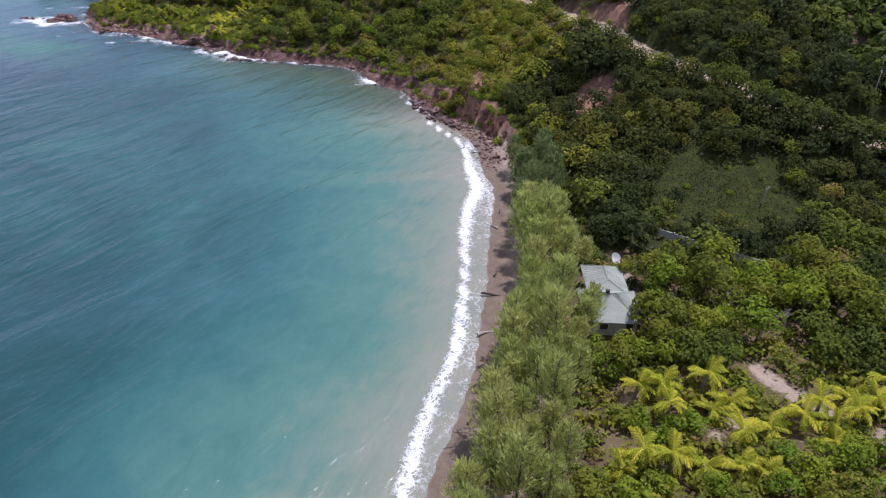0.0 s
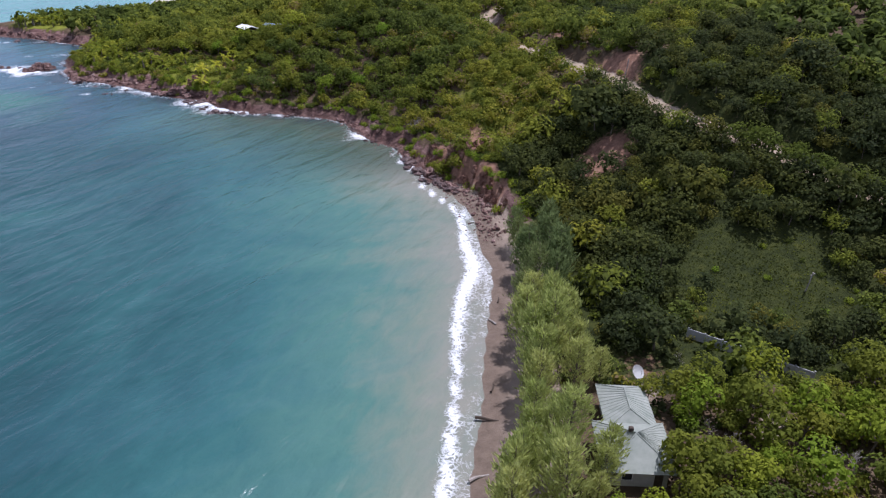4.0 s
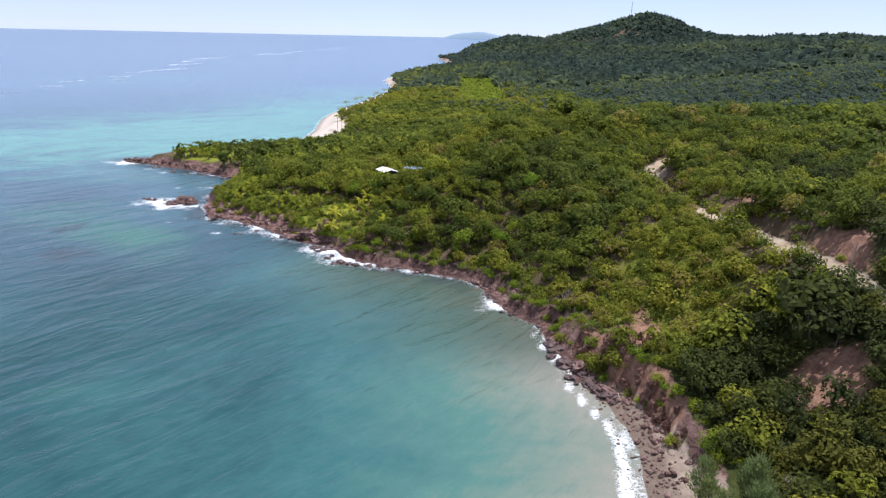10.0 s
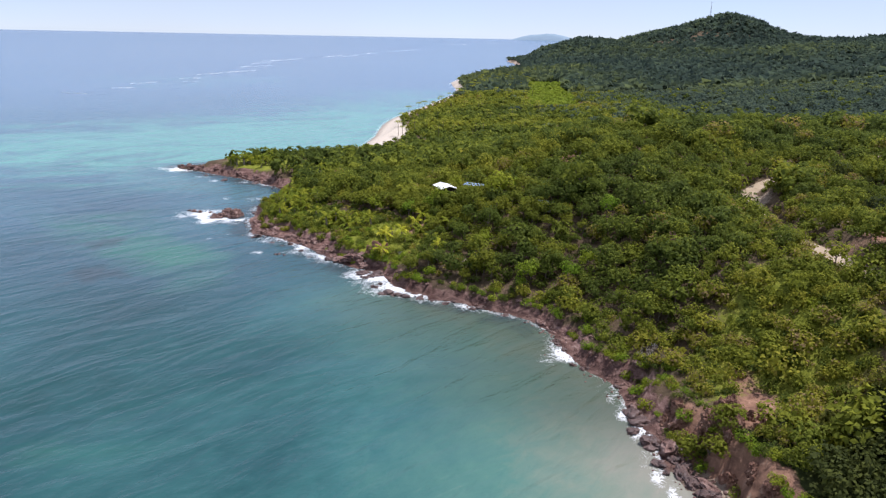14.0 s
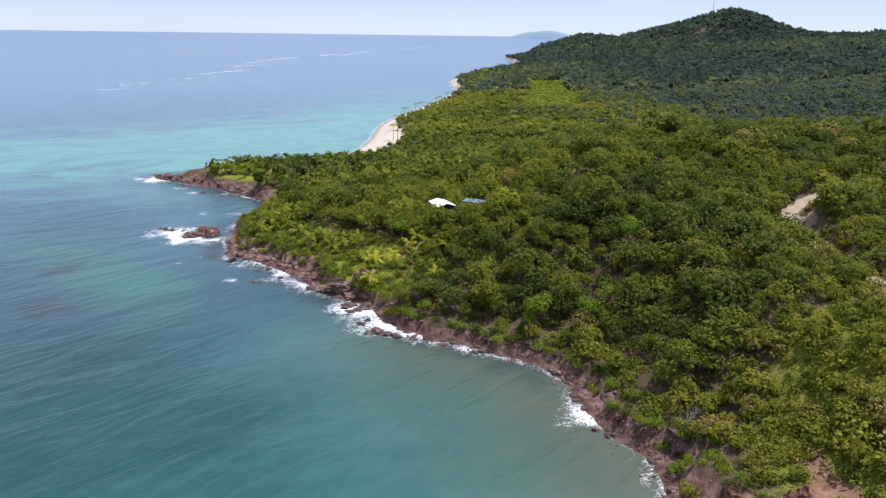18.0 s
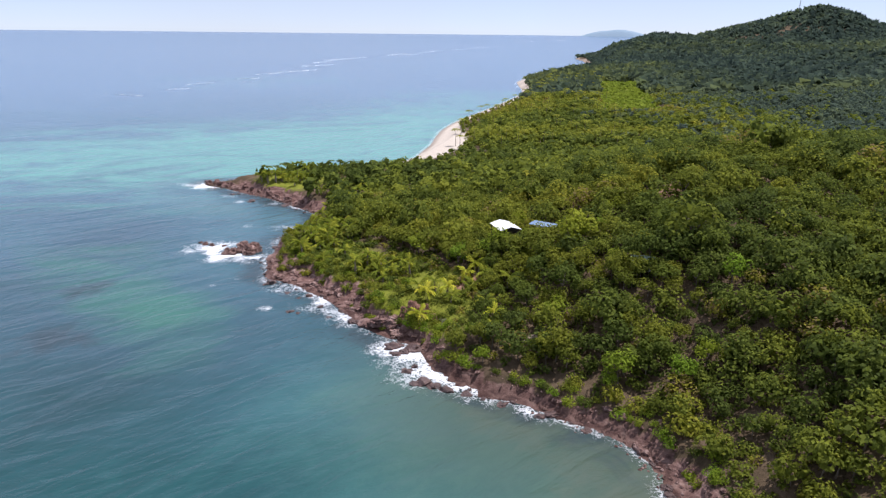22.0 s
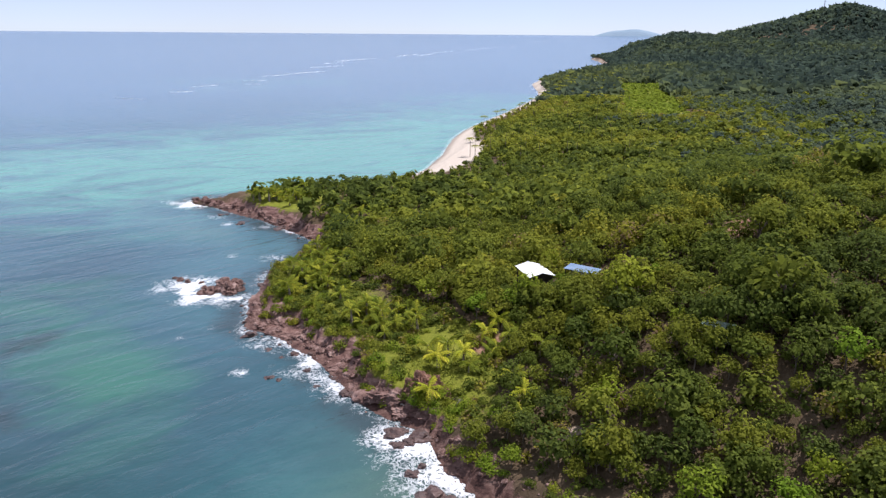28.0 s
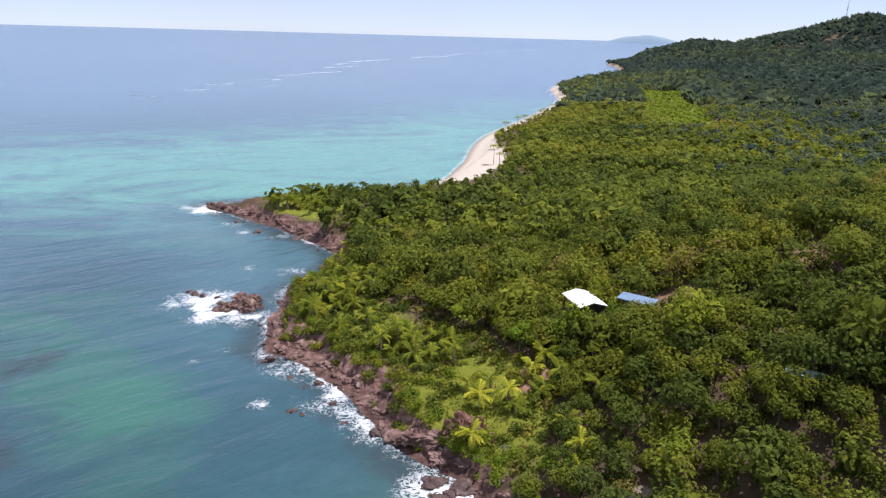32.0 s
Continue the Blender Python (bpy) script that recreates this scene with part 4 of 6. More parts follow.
palm_bark = simple_material("palm_bark", [(0.16, 0.13, 0.10), (0.28, 0.24, 0.19)], 4.0, 0.9, 0.1, 0.5)
dark_wood = simple_material("dark_wood", [(0.045, 0.035, 0.028), (0.10, 0.075, 0.055)], 3.0, 0.85, 0.2, 0.3)
roof_grey = simple_material("grey_roof_sheet", [(0.215, 0.240, 0.200), (0.275, 0.295, 0.250), (0.32, 0.335, 0.29)], 0.6, 0.85, 0.15, 0.15, 0.02)
roof_white = simple_material("white_roof_sheet", [(0.74, 0.74, 0.73), (0.84, 0.84, 0.83)], 0.5, 0.55, 0.4, 0.1, 0.02)
roof_blue = simple_material("blue_roof_sheet", [(0.13, 0.20, 0.31), (0.20, 0.28, 0.39)], 0.8, 0.5, 0.4, 0.1, 0.02)
plaster = simple_material("plaster", [(0.42, 0.40, 0.36), (0.56, 0.54, 0.50)], 0.9, 0.9, 0.2, 0.2, 0.02)
concrete = simple_material("concrete", [(0.33, 0.33, 0.33), (0.47, 0.47, 0.46)], 0.8, 0.9, 0.2, 0.3, 0.02)
white_paint = simple_material("white_paint", [(0.76, 0.76, 0.75), (0.83, 0.83, 0.82)], 2.0, 0.4, 0.4)
glass_dark = simple_material("window_pane", [(0.02, 0.025, 0.03), (0.035, 0.04, 0.045)], 1.0, 0.1, 0.6)
steel = simple_material("steel", [(0.35, 0.35, 0.36), (0.5, 0.5, 0.5)], 4.0, 0.45, 0.5, 0, 0, 0.8)
rock_mat = simple_material("red_rock", [(0.045, 0.030, 0.028), (0.140, 0.082, 0.069), (0.250, 0.160, 0.135), (0.37, 0.27, 0.235)], 0.9, 0.9, 0.15, 1.0, 0.4)
wet_rock = simple_material("wet_rock", [(0.035, 0.025, 0.024), (0.095, 0.058, 0.050), (0.16, 0.10, 0.085)], 0.7, 0.45, 0.4, 1.0, 0.25)
road_mat = simple_material("packed_earth", [(0.27, 0.205, 0.135), (0.37, 0.29, 0.20), (0.44, 0.365, 0.27)], 0.35, 0.95, 0.1, 0.6, 0.08)


def height(px, py):
    return float(ground(np.array([px]), np.array([py]))["z"][0])


def heights(px, py):
    return ground(np.asarray(px, float), np.asarray(py, float))["z"]


# ---- casuarinas along the beach ----
def plume_shape(seed, tall, wide, limbs, tufts):
    """Upswept feathery boughs of long needle sprays on a tall stem."""
    g2 = np.random.default_rng(seed)
    out, sticks = [], []
    for k in range(limbs):
        h = tall * (0.10 + 0.82 * (k / limbs) ** 0.9)
        a = k * 2.4 + g2.uniform(-0.4, 0.4)
        reach = wide * (1.0 - 0.80 * (h / tall) ** 1.4) * g2.uniform(0.75, 1.15)
        rise = reach * g2.uniform(0.45, 0.95)
        base = np.array([0, 0, h])
        tip = base + np.array([math.cos(a) * reach, math.sin(a) * reach, rise])
        s = g2.uniform(0.2, 1.0, tufts) ** 0.8
        p = base + (tip - base) * s[:, None] + np.array([0, 0, 1]) * (0.25 * reach * (s ** 2 - s))[:, None] + g2.normal(0, 0.10 + 0.05 * wide, (tufts, 3))
        way = (tip - base) / np.linalg.norm(tip - base) * 0.75 + g2.normal(0, 0.26, (tufts, 3)) + np.array([0, 0, 0.75])
        way /= np.linalg.norm(way, axis=1, keepdims=True)
        side = np.cross(way, g2.normal(size=(tufts, 3)))
        side /= np.linalg.norm(side, axis=1, keepdims=True)
        ln, wd2 = g2.uniform(0.5, 1.05, tufts)[:, None], g2.uniform(0.045, 0.085, tufts)[:, None]
        out.append(np.stack([p - side * wd2 * 0.5, p + way * ln * 0.45 - side * wd2 * 1.3, p + way * ln, p + way * ln * 0.45 + side * wd2 * 1.3], 1))
        e1, e2 = np.cross(tip - base, (0, 0, 1.0)), np.array([0, 0, 0.045])
        e1 = e1 / np.linalg.norm(e1) * 0.045
        for u in (e1, e2):
            sticks.append([base - u, base + u, tip + u * 0.25, tip - u * 0.25])
    t = np.linspace(0, 2 * np.pi, 8)
    for lo, hi, r0, r1 in ((-0.5, tall * 0.5, 0.20, 0.13), (tall * 0.5, tall, 0.13, 0.02)):
        for k in range(7):
            sticks.append([[math.cos(t[k]) * r0, math.sin(t[k]) * r0, lo], [math.cos(t[k + 1]) * r0, math.sin(t[k + 1]) * r0, lo],
                           [math.cos(t[k + 1]) * r1, math.sin(t[k + 1]) * r1, hi], [math.cos(t[k]) * r1, math.sin(t[k]) * r1, hi]])
    return np.concatenate(out), np.array(sticks)


plumes = []
for k in range(8):
    leaves, sticks = plume_shape(40 + k % 4, 9.5 + 0.6 * (k % 4), 2.9 + 0.2 * (k % 4), 44, 38)
    tree = new("casuarina_tree")
    tagged(tree, "tall feathery %s casuarina at the edge of the sand" % ("grey-green" if k < 4 else "dark green"), "tree", "casuarinas along the beach")
    mesh_ob("trunk", quads_mesh("trunk", sticks, bark), tree)
    mesh_ob("crown", quads_mesh("crown", leaves, needle_leaf if k < 4 else shaded_needle_leaf), tree)
    plumes.append(tree)
g3 = np.random.default_rng(21)
spots = []
for yy in np.arange(14, 109, 3.1):
    edge = np.interp(yy, SHORE[:, 1], SHORE[:, 0])
    for off in ((6.6, 10.4, 14.4) if yy < 72 else (6.4, 10.4)):
        if g3.random() < 0.94 and not (27 < edge + off < 38 and 44 < yy < 61):
            spots.append((edge + off + g3.uniform(-1.3, 1.3), yy + g3.uniform(-1.2, 1.2), off))
set_plumes = set()
for k, (px, py, off) in enumerate(spots):
    s = g3.uniform(0.72, 1.05) * (0.95 if off < 13 else 0.72) * (0.86 if py > 100 else 1.0)
    m = pose(px, py, height(px, py), g3.uniform(-4, 4), g3.uniform(-4, 3), g3.uniform(0, 360)) @ Matrix.Diagonal((s, s, s, 1))
    # trees further north take the needle colour with cloud shade in it
    sort_of = k % 4 + (4 if py > 82 + g3.normal() * 6 else 0)
    if sort_of in set_plumes:
        place(plumes[sort_of], m)
    else:
        plumes[sort_of].matrix_basis = m
        set_plumes.add(sort_of)


# ---- coconut palms ----
def frond_shape(seed, length, droop):
    g2 = np.random.default_rng(seed)
    n = 20
    t = np.linspace(0, 1, n + 1)
    cx = length * t * (1 - 0.22 * t)
    cz = length * (0.42 * t - droop * t ** 2)
    out = []
    for k in range(n):
        w = 0.035 * (1 - 0.7 * t[k])
        out.append([[cx[k], -w, cz[k]], [cx[k + 1], -w, cz[k + 1]], [cx[k + 1], w, cz[k + 1]], [cx[k], w, cz[k]]])
        ln = length * 0.21 * math.sin(math.pi * min(0.95, 0.14 + 0.80 * t[k])) * g2.uniform(0.85, 1.1)
        for sgn in (-1, 1):
            dx, dz = ln * g2.uniform(0.45, 0.65), -ln * g2.uniform(0.25, 0.6)
            hw = length * 0.019
            out.append([[cx[k] - hw, 0, cz[k]], [cx[k] + hw, 0, cz[k] + 0.02], [cx[k] + dx + hw * 0.5, sgn * ln * 0.85, cz[k] + dz], [cx[k] + dx - hw * 0.5, sgn * ln * 0.82, cz[k] + dz - 0.02]])
    return np.array(out)


FRONDS = [quads_mesh("frond", frond_shape(60 + k, 2.3, 0.44 + 0.12 * k), palm_leaf) for k in range(4)]
GREEN_FRONDS = [quads_mesh("frond", frond_shape(60 + k, 2.3, 0.44 + 0.12 * k), green_palm_leaf) for k in range(4)]


def palm_trunk(tall, lean):
    bm = bmesh.new()
    rings = []
    for k in range(7):
        t = k / 6
        r = 0.17 * (1.35 - 0.6 * t) if k else 0.30
        c = Vector((lean * t * t, 0.3 * lean * t * (1 - t), -0.3 + (tall + 0.3) * t))
        rings.append([bm.verts.new(c + Vector((math.cos(a) * r, math.sin(a) * r, 0))) for a in np.linspace(0, 2 * math.pi, 7)[:-1]])
    for a, b in zip(rings, rings[1:]):
        for k in range(6):
            bm.faces.new((a[k], a[(k + 1) % 6], b[(k + 1) % 6], b[k]))
    bm.faces.new(rings[-1])
    return bm


def palm_prototype(tall, lean, count, seed, words, fronds):
    g2 = np.random.default_rng(seed)
    palm = new("coconut_palm")
    tagged(palm, words, "palm", "coconut palms")
    part("trunk", palm_trunk(tall, lean), palm_bark, palm)
    for k in range(count):
        f = mesh_ob("frond", fronds[k % 4], palm)
        tip = (-34, -12, 8, 24)[k % 4] + g2.uniform(-8, 8)
        f.matrix_basis = pose(lean, 0, tall - 0.05) @ pose(0, 0, 0, 0, 0, k * 137.5 + g2.uniform(-10, 10)) @ pose(0, 0, 0, 0, tip, 0) @ Matrix.Diagonal((g2.uniform(0.85, 1.15),) * 3 + (1,))
    return palm


PALMS = [palm_prototype(0.8, 0.1, 15, 1, "young stemless coconut palm with yellow-green arching fronds", FRONDS), palm_prototype(1.9, 0.3, 16, 2, "coconut palm with a short leaning trunk and yellow-green fronds", FRONDS),
         palm_prototype(3.6, 0.6, 16, 3, "taller coconut palm with a bent trunk and green fronds", GREEN_FRONDS),
         palm_prototype(1.2, 0.1, 15, 4, "young coconut palm with green arching fronds on the bank", GREEN_FRONDS), palm_prototype(2.4, 0.3, 16, 5, "coconut palm with a short trunk and green fronds on the bank", GREEN_FRONDS)]
palm_used = [False] * 5


def set_palm(k, px, py, turn, s):
    m = pose(px, py, height(px, py), 0, 0, turn) @ Matrix.Diagonal((s, s, s, 1))
    if palm_used[k]:
        place(PALMS[k], m)
    else:
        PALMS[k].matrix_basis, palm_used[k] = m, True


GROVE = [(36.8, 33.2), (31.1, 32.8), (27.8, 33.2), (35.2, 28.9), (38.1, 29.8), (30.0, 29.2), (36.0, 23.6), (39.8, 25.0), (44.6, 25.2), (48.0, 27.1), (48.1, 24.1), (51.3, 25.0), (54.9, 26.4), (58.1, 28.6), (23.9, 23.7), (26.8, 22.4), (29.9, 21.0), (33.2, 19.9), (35.2, 19.2), (21.3, 22.5), (46.2, 22.0), (53.2, 28.0), (56.6, 24.0), (56.0, 49.2)]
HEAD = [(-64.4, 269.2), (-59.4, 263.4), (-63.8, 259.4), (-72.9, 274.8), (-73.5, 281.3), (-76.1, 277.6), (-46.6, 250.1), (-43.3, 249.2), (-38.7, 248.6), (-51.4, 256.1), (-34.8, 239.8), (-30.9, 239.4), (-26.5, 234.6), (-22.8, 239.8), (-19.1, 229.3), (-16.5, 221.9)]
CAPE = [(-119.1, 346.7), (-105.5, 353.5), (-112.4, 345.5), (-105.0, 340.6), (-113.4, 343.3), (-77.8, 312.7), (-73.7, 319.5), (-71.9, 324.5), (-75.5, 315.3)]
g3 = np.random.default_rng(31)
for px, py in GROVE:
    set_palm(int(g3.integers(0, 2)), px, py, g3.uniform(0, 360), g3.uniform(1.15, 1.45))
for px, py in ((-32.0, 235.8), (-27.9, 237.0), (-23.2, 246.1), (-16.5, 225.8), (-31.5, 227.8), (-25.4, 243.6)):
    set_palm(1, px, py, g3.uniform(0, 360), g3.uniform(1.15, 1.35))
for px, py in HEAD:
    set_palm(int(g3.choice([3, 3, 4])), px, py, g3.uniform(0, 360), g3.uniform(1.1, 1.4))
for px, py in CAPE:
    set_palm(int(g3.choice([2, 2, 4])), px, py, g3.uniform(0, 360), g3.uniform(0.9, 1.2))
for cx, cy, rx, ry, n in ((-68, 272, 6, 8, 16), (-73, 288, 6, 9, 16), (-72, 305, 6, 10, 10), (-48, 254, 9, 5, 14), (-109, 346, 9, 5, 22), (-80, 332, 9, 8, 10), (-22, 244, 7, 5, 8)):
    for k in range(n):
        px, py = cx + g3.normal() * rx * 0.6, cy + g3.normal() * ry * 0.6
        g1 = ground(np.array([px]), np.array([py]))
        if g1["dd"][0] > g1["strip"][0] + 2:
            set_palm(int(g3.choice([3, 3, 4])), px, py, g3.uniform(0, 360), g3.uniform(1.0, 1.4))


# ---- shrubs ----
def shrub_prototype(seed, c, words):
    shrub = new("shrub")
    tagged(shrub, words, "shrub", "shrubs on the bank")
    mesh_ob("stem", quads_mesh("stem", trunk_shape(seed, 0.55, 0.04, 5), bark), shrub)
    mesh_ob("foliage", quads_mesh("foliage", crown_shape(seed, 250, 0.088, 9, 0.85) - np.array([0, 0, 0.08]), LEAVES[c]), shrub)
    return shrub


SHRUBS = [shrub_prototype(401, 2, "low mid-green shrub on the coastal bank"), shrub_prototype(402, 2, "low yellow-green shrub on the coastal bank"), shrub_prototype(403, 2, "bright sea-grape shrub on the coastal bank"), shrub_prototype(404, 0, "dark green shrub on the coastal bank")]
shrub_used = [False] * 4
FIXED = [(31.0, 144.0, 1.5), (35.5, 143.0, 1.6), (35.8, 148.5, 1.7), (28.0, 153.0, 1.5), (27.0, 168.5, 1.4), (24.0, 172.0, 1.5), (-71, 262.5, 1.1), (-69.5, 258.5, 1.3), (-62, 258, 1.4), (-74, 266, 1.2), (36, 164, 1.2), (41, 153, 1.0), (50, 152, 1.4), (48, 163, 1.6), (53, 170, 1.7), (44, 168, 1.3), (40.9, 30.6, 1.8), (41.5, 33.2, 1.7), (43.2, 31.5, 1.5), (27.5, 26.5, 1.4), (24.5, 31.0, 1.5), (33.5, 36.0, 1.6), (30.5, 36.5, 1.7), (44.5, 39.5, 1.5), (51.5, 39.0, 1.4), (74, 190, 1.2), (72, 184, 1.0), (77, 180, 1.3), (75, 196, 1.1), (70, 193, 0.9), (78, 188, 1.4), (73, 176, 1.1), (71, 170, 1.2), (74, 160, 1.3), (73, 165, 1.0), (79, 199, 1.2), (82, 206, 1.4), (76, 205, 1.2), (84, 200, 1.5), (73, 150, 1.2), (76, 155, 1.3), (76, 142, 1.4), (79, 136, 1.6), (82, 130, 1.5)]
cand_x, cand_y = jitter_grid(-140, 60, 114, 390, 2.1, g3)
cg = ground(cand_x, cand_y)
edge = (cg["dd"] > cg["strip"] + np.where(cand_y > 160, -0.6, 0.2)) & (cg["dd"] < cg["strip"] + 4.5) & (cg["bank"] > 1.5) & (cg["d"] > 2) & ~((np.abs(cand_x + 32) < 5) & (np.abs(cand_y - 235) < 5)) & ~((np.hypot(cand_x - 37, cand_y - 150.5) < 6) & (g3.random(len(cand_x)) < 0.92))
face = (cg["dd"] > cg["strip"] - 0.6) & (cg["dd"] < cg["strip"] + 2.5) & (cg["bank"] > 4) & (cand_y < 180) & (g3.random(len(cand_x)) < np.where(cand_y < 140, 0.75, 0.3))
edge = edge | face
cand = [(px, py, g3.uniform(0.8, 1.7)) for px, py, e in zip(cand_x, cand_y, edge) if e and g3.random() < 0.85 and py < 300]
field_x, field_y = g3.uniform(55, 88, 60), g3.uniform(66, 102, 60)
belt_x, belt_y = jitter_grid(-92, -20, 224, 292, 2.6, g3)
bg = ground(belt_x, belt_y)
belt_ok = (bg["belt"] > 0.3) & (bg["dd"] > bg["strip"] + 1) & (np.hypot(belt_x + 31.5, belt_y - 237) > 6.5) & (np.hypot(belt_x + 33.5, belt_y - 243) > 4.5) & (g3.random(len(belt_x)) < 0.72)
belt = [(px, py, g3.uniform(0.7, 1.8)) for px, py, e in zip(belt_x, belt_y, belt_ok) if e]
cand = FIXED + [(px, py, g3.uniform(0.5, 1.0)) for px, py in zip(field_x[:26], field_y[:26])] + cand[:120] + belt[::2][:100] + cand[120:] + belt[1::2]
for px, py, s in cand[:285]:
    k = int(g3.integers(0, 4))
    m = pose(px, py, height(px, py), 0, 0, g3.uniform(0, 360)) @ Matrix.Diagonal((s, s, s * g3.uniform(0.8, 1.1), 1))
    if shrub_used[k]:
        place(SHRUBS[k], m)
    else:
        SHRUBS[k].matrix_basis, shrub_used[k] = m, True
more = np.array(cand[285:])
if len(more):
    q, own = scatter([crown_shape(405 + k, 150, 0.125, 10, 0.85) for k in range(3)], np.c_[more[:, :2], heights(more[:, 0], more[:, 1]) - 0.1], more[:, 2], g3.uniform(0, 6.28, len(more)), g3.integers(0, 3, len(more)))
    bank_scrub = mesh_ob("bank_scrub", quads_mesh("bank_scrub", q, forest_leaf, g3.uniform(0.35, 0.9, len(more))[own]))
    tagged(bank_scrub, "low mixed green scrub along the coastal bank", "shrubs", kind="stuff")


# ---- leafless trees ----
def bare_shape(seed, tall):
    g2 = np.random.default_rng(seed)
    out = []

    def grow(base, way, ln, r, depth):
        tip = base + way * ln
        u = np.cross(way, (0.2, 0.9, 0.35))
        u /= np.linalg.norm(u)
        v = np.cross(way, u)
        ring = [u, v, -u, -v, u]
        for k in range(4):
            out.append([base + ring[k] * r, base + ring[k + 1] * r, tip + ring[k + 1] * r * 0.6, tip + ring[k] * r * 0.6])
        if depth:
            for k in range(3):
                w = way + g2.normal(0, 0.55, 3) + np.array([0, 0, 0.12])
                grow(tip, w / np.linalg.norm(w), ln * g2.uniform(0.6, 0.85), r * 0.58, depth - 1)
    grow(np.array([0, 0, -0.3]), np.array([0.05, 0.02, 1.0]), tall * 0.32, tall * 0.026, 4)
    return np.array(out)


for k, (px, py, s) in enumerate(((50.5, 42.0, 4.2), (54.5, 42.5, 4.6), (52.8, 44.5, 3.8), (26.8, 171.5, 3.6), (28.4, 173.0, 3.0), (55.5, 51.0, 3.2), (44.0, 49.6, 2.6), (42.4, 51.8, 2.4), (46.2, 65.6, 2.2), (51.6, 45.6, 3.4), (-27, 226, 2.4), (46, 108, 3.4))):
    bare = mesh_ob("bare_tree", quads_mesh("bare_tree", bare_shape(70 + k, s), dry_wood))
    bare.matrix_basis = pose(px, py, height(px, py))
    tagged(bare, "grey leafless tree with thin tangled branches", "tree", "leafless trees")


# ---- rocks ----
def rock_bm(seed, flat, rough, sub=3):
    bm = bmesh.new()
    bmesh.ops.create_icosphere(bm, subdivisions=sub, radius=1.0)
    off = Vector((seed * 3.7, seed * 1.3, seed * 2.1))
    for v in bm.verts:
        d = v.co.normalized()
        n = noise.noise(d * 1.1 + off) * 0.55 + (0.35 - abs(noise.noise(d * 2.3 + off))) * 0.45 + noise.noise(d * 5 + off) * 0.22 + (noise.noise(d * 11 + off) * 0.10 if sub > 3 else 0)
        cut = noise.cell(d * 2.1 + off) * 0.24
        v.co = d * (1 + rough * (n + cut))
        v.co.z *= flat
    return bm


def rock_mesh(seed, flat, rough, mat, sub=3):
    me = bpy.data.meshes.new("boulder")
    bm = rock_bm(seed, flat, rough, sub)
    bm.to_mesh(me)
    bm.free()
    me.materials.append(mat)
    return me


ROCKS = [rock_mesh(1 + k, 0.5 + 0.08 * k, 0.75, rock_mat, 3) for k in range(5)]
WET = [rock_mesh(11 + k, 0.42 + 0.08 * k, 0.8, wet_rock, 3) for k in range(4)]
SLABS = [rock_mesh(21 + k, 0.30 + 0.05 * k, 0.8, rock_mat, 4) for k in range(4)]
CRAGS = [rock_mesh(31 + k, 0.6 + 0.06 * k, 0.9, rock_mat, 4) for k in range(4)]


def set_rock(me, px, py, pz, s, label, g2, group="shore rocks"):
    ob = new("boulder", me)
    ob.matrix_basis = pose(px, py, pz, g2.uniform(-12, 12), g2.uniform(-12, 12), g2.uniform(0, 360)) @ Matrix.Diagonal((s * g2.uniform(0.8, 1.3), s * g2.uniform(0.7, 1.1), s, 1))
    return tagged(ob, label, "rock", group)


g3 = np.random.default_rng(41)
for px, py, s in ((-91.5, 273.5, 2.3), (-93.6, 275.8, 1.8), (-91.2, 277.4, 1.5), (-90, 271.6, 1.3), (-94.5, 271.5, 1.5), (-96.2, 270.2, 1.0), (-97.4, 273.2, 0.7), (-106.4, 277.0, 0.7), (-108.4, 278.2, 0.5), (-103.8, 276.6, 0.8), (-100.4, 276.8, 0.6), (-88.6, 274.2, 1.0)):
    set_rock(CRAGS[int(g3.integers(0, 4))], px, py, 0.1 * s, s, "large reddish rock standing in white surf", g3, "islet rocks")
for px, py, s in ((-82.6, 268.6, 2.2), (-80.2, 265.2, 2.0), (-78.6, 261.0, 1.8), (-75.6, 255.6, 1.9), (-74.2, 254.2, 1.5), (-77.0, 257.0, 1.4), (-73.2, 257.4, 1.6), (-70.4, 256.2, 2.4), (-66.0, 251.5, 2.5), (-63.0, 250.8, 2.6), (-59.4, 247.6, 2.2), (-55.4, 245.4, 2.0), (-52.4, 240.6, 2.0), (-49.6, 237.6, 1.6), (-46.6, 233.4, 2.2), (-43.6, 231.4, 2.9), (-40.2, 229.8, 3.0), (-36.8, 228.0, 2.6), (-33.6, 226.6, 1.8), (-30.6, 227.0, 2.6), (-28.2, 224.6, 1.9), (-26.2, 219.4, 1.6)):
    set_rock(SLABS[int(g3.integers(0, 4))], px + 0.8, py + 0.8, max(0.2, height(px + 0.8, py + 0.8) * 0.55), s * 0.85, "broad flat reddish rock ledge at the waterline", g3, "rock ledges")
for px, py, s in ((-22.4, 207.8, 1.5), (-27.4, 209.2, 1.9), (-30.6, 213.0, 1.1), (-18.8, 206.6, 1.2), (-25.0, 208.4, 1.3), (-34.6, 219.6, 1.3), (-36.4, 222.2, 1.6), (-32.4, 222.0, 1.9), (-62.8, 235.0, 0.9), (-60.6, 234.6, 0.7), (-68.0, 245.6, 0.8), (-57.4, 239.0, 0.9), (-53.4, 233.8, 0.7), (-75.5, 250.0, 0.9), (-64.0, 243.0, 0.7), (-117.2, 328.4, 1.6), (-129.0, 338.0, 1.2), (-5.6, 202.2, 1.0), (1.6, 199.4, 0.8), (-12.4, 205.0, 1.0)):
    set_rock(WET[int(g3.integers(0, 4))], px, py, -0.22 * s, s, "dark wet rock awash in foam", g3, "rocks awash")
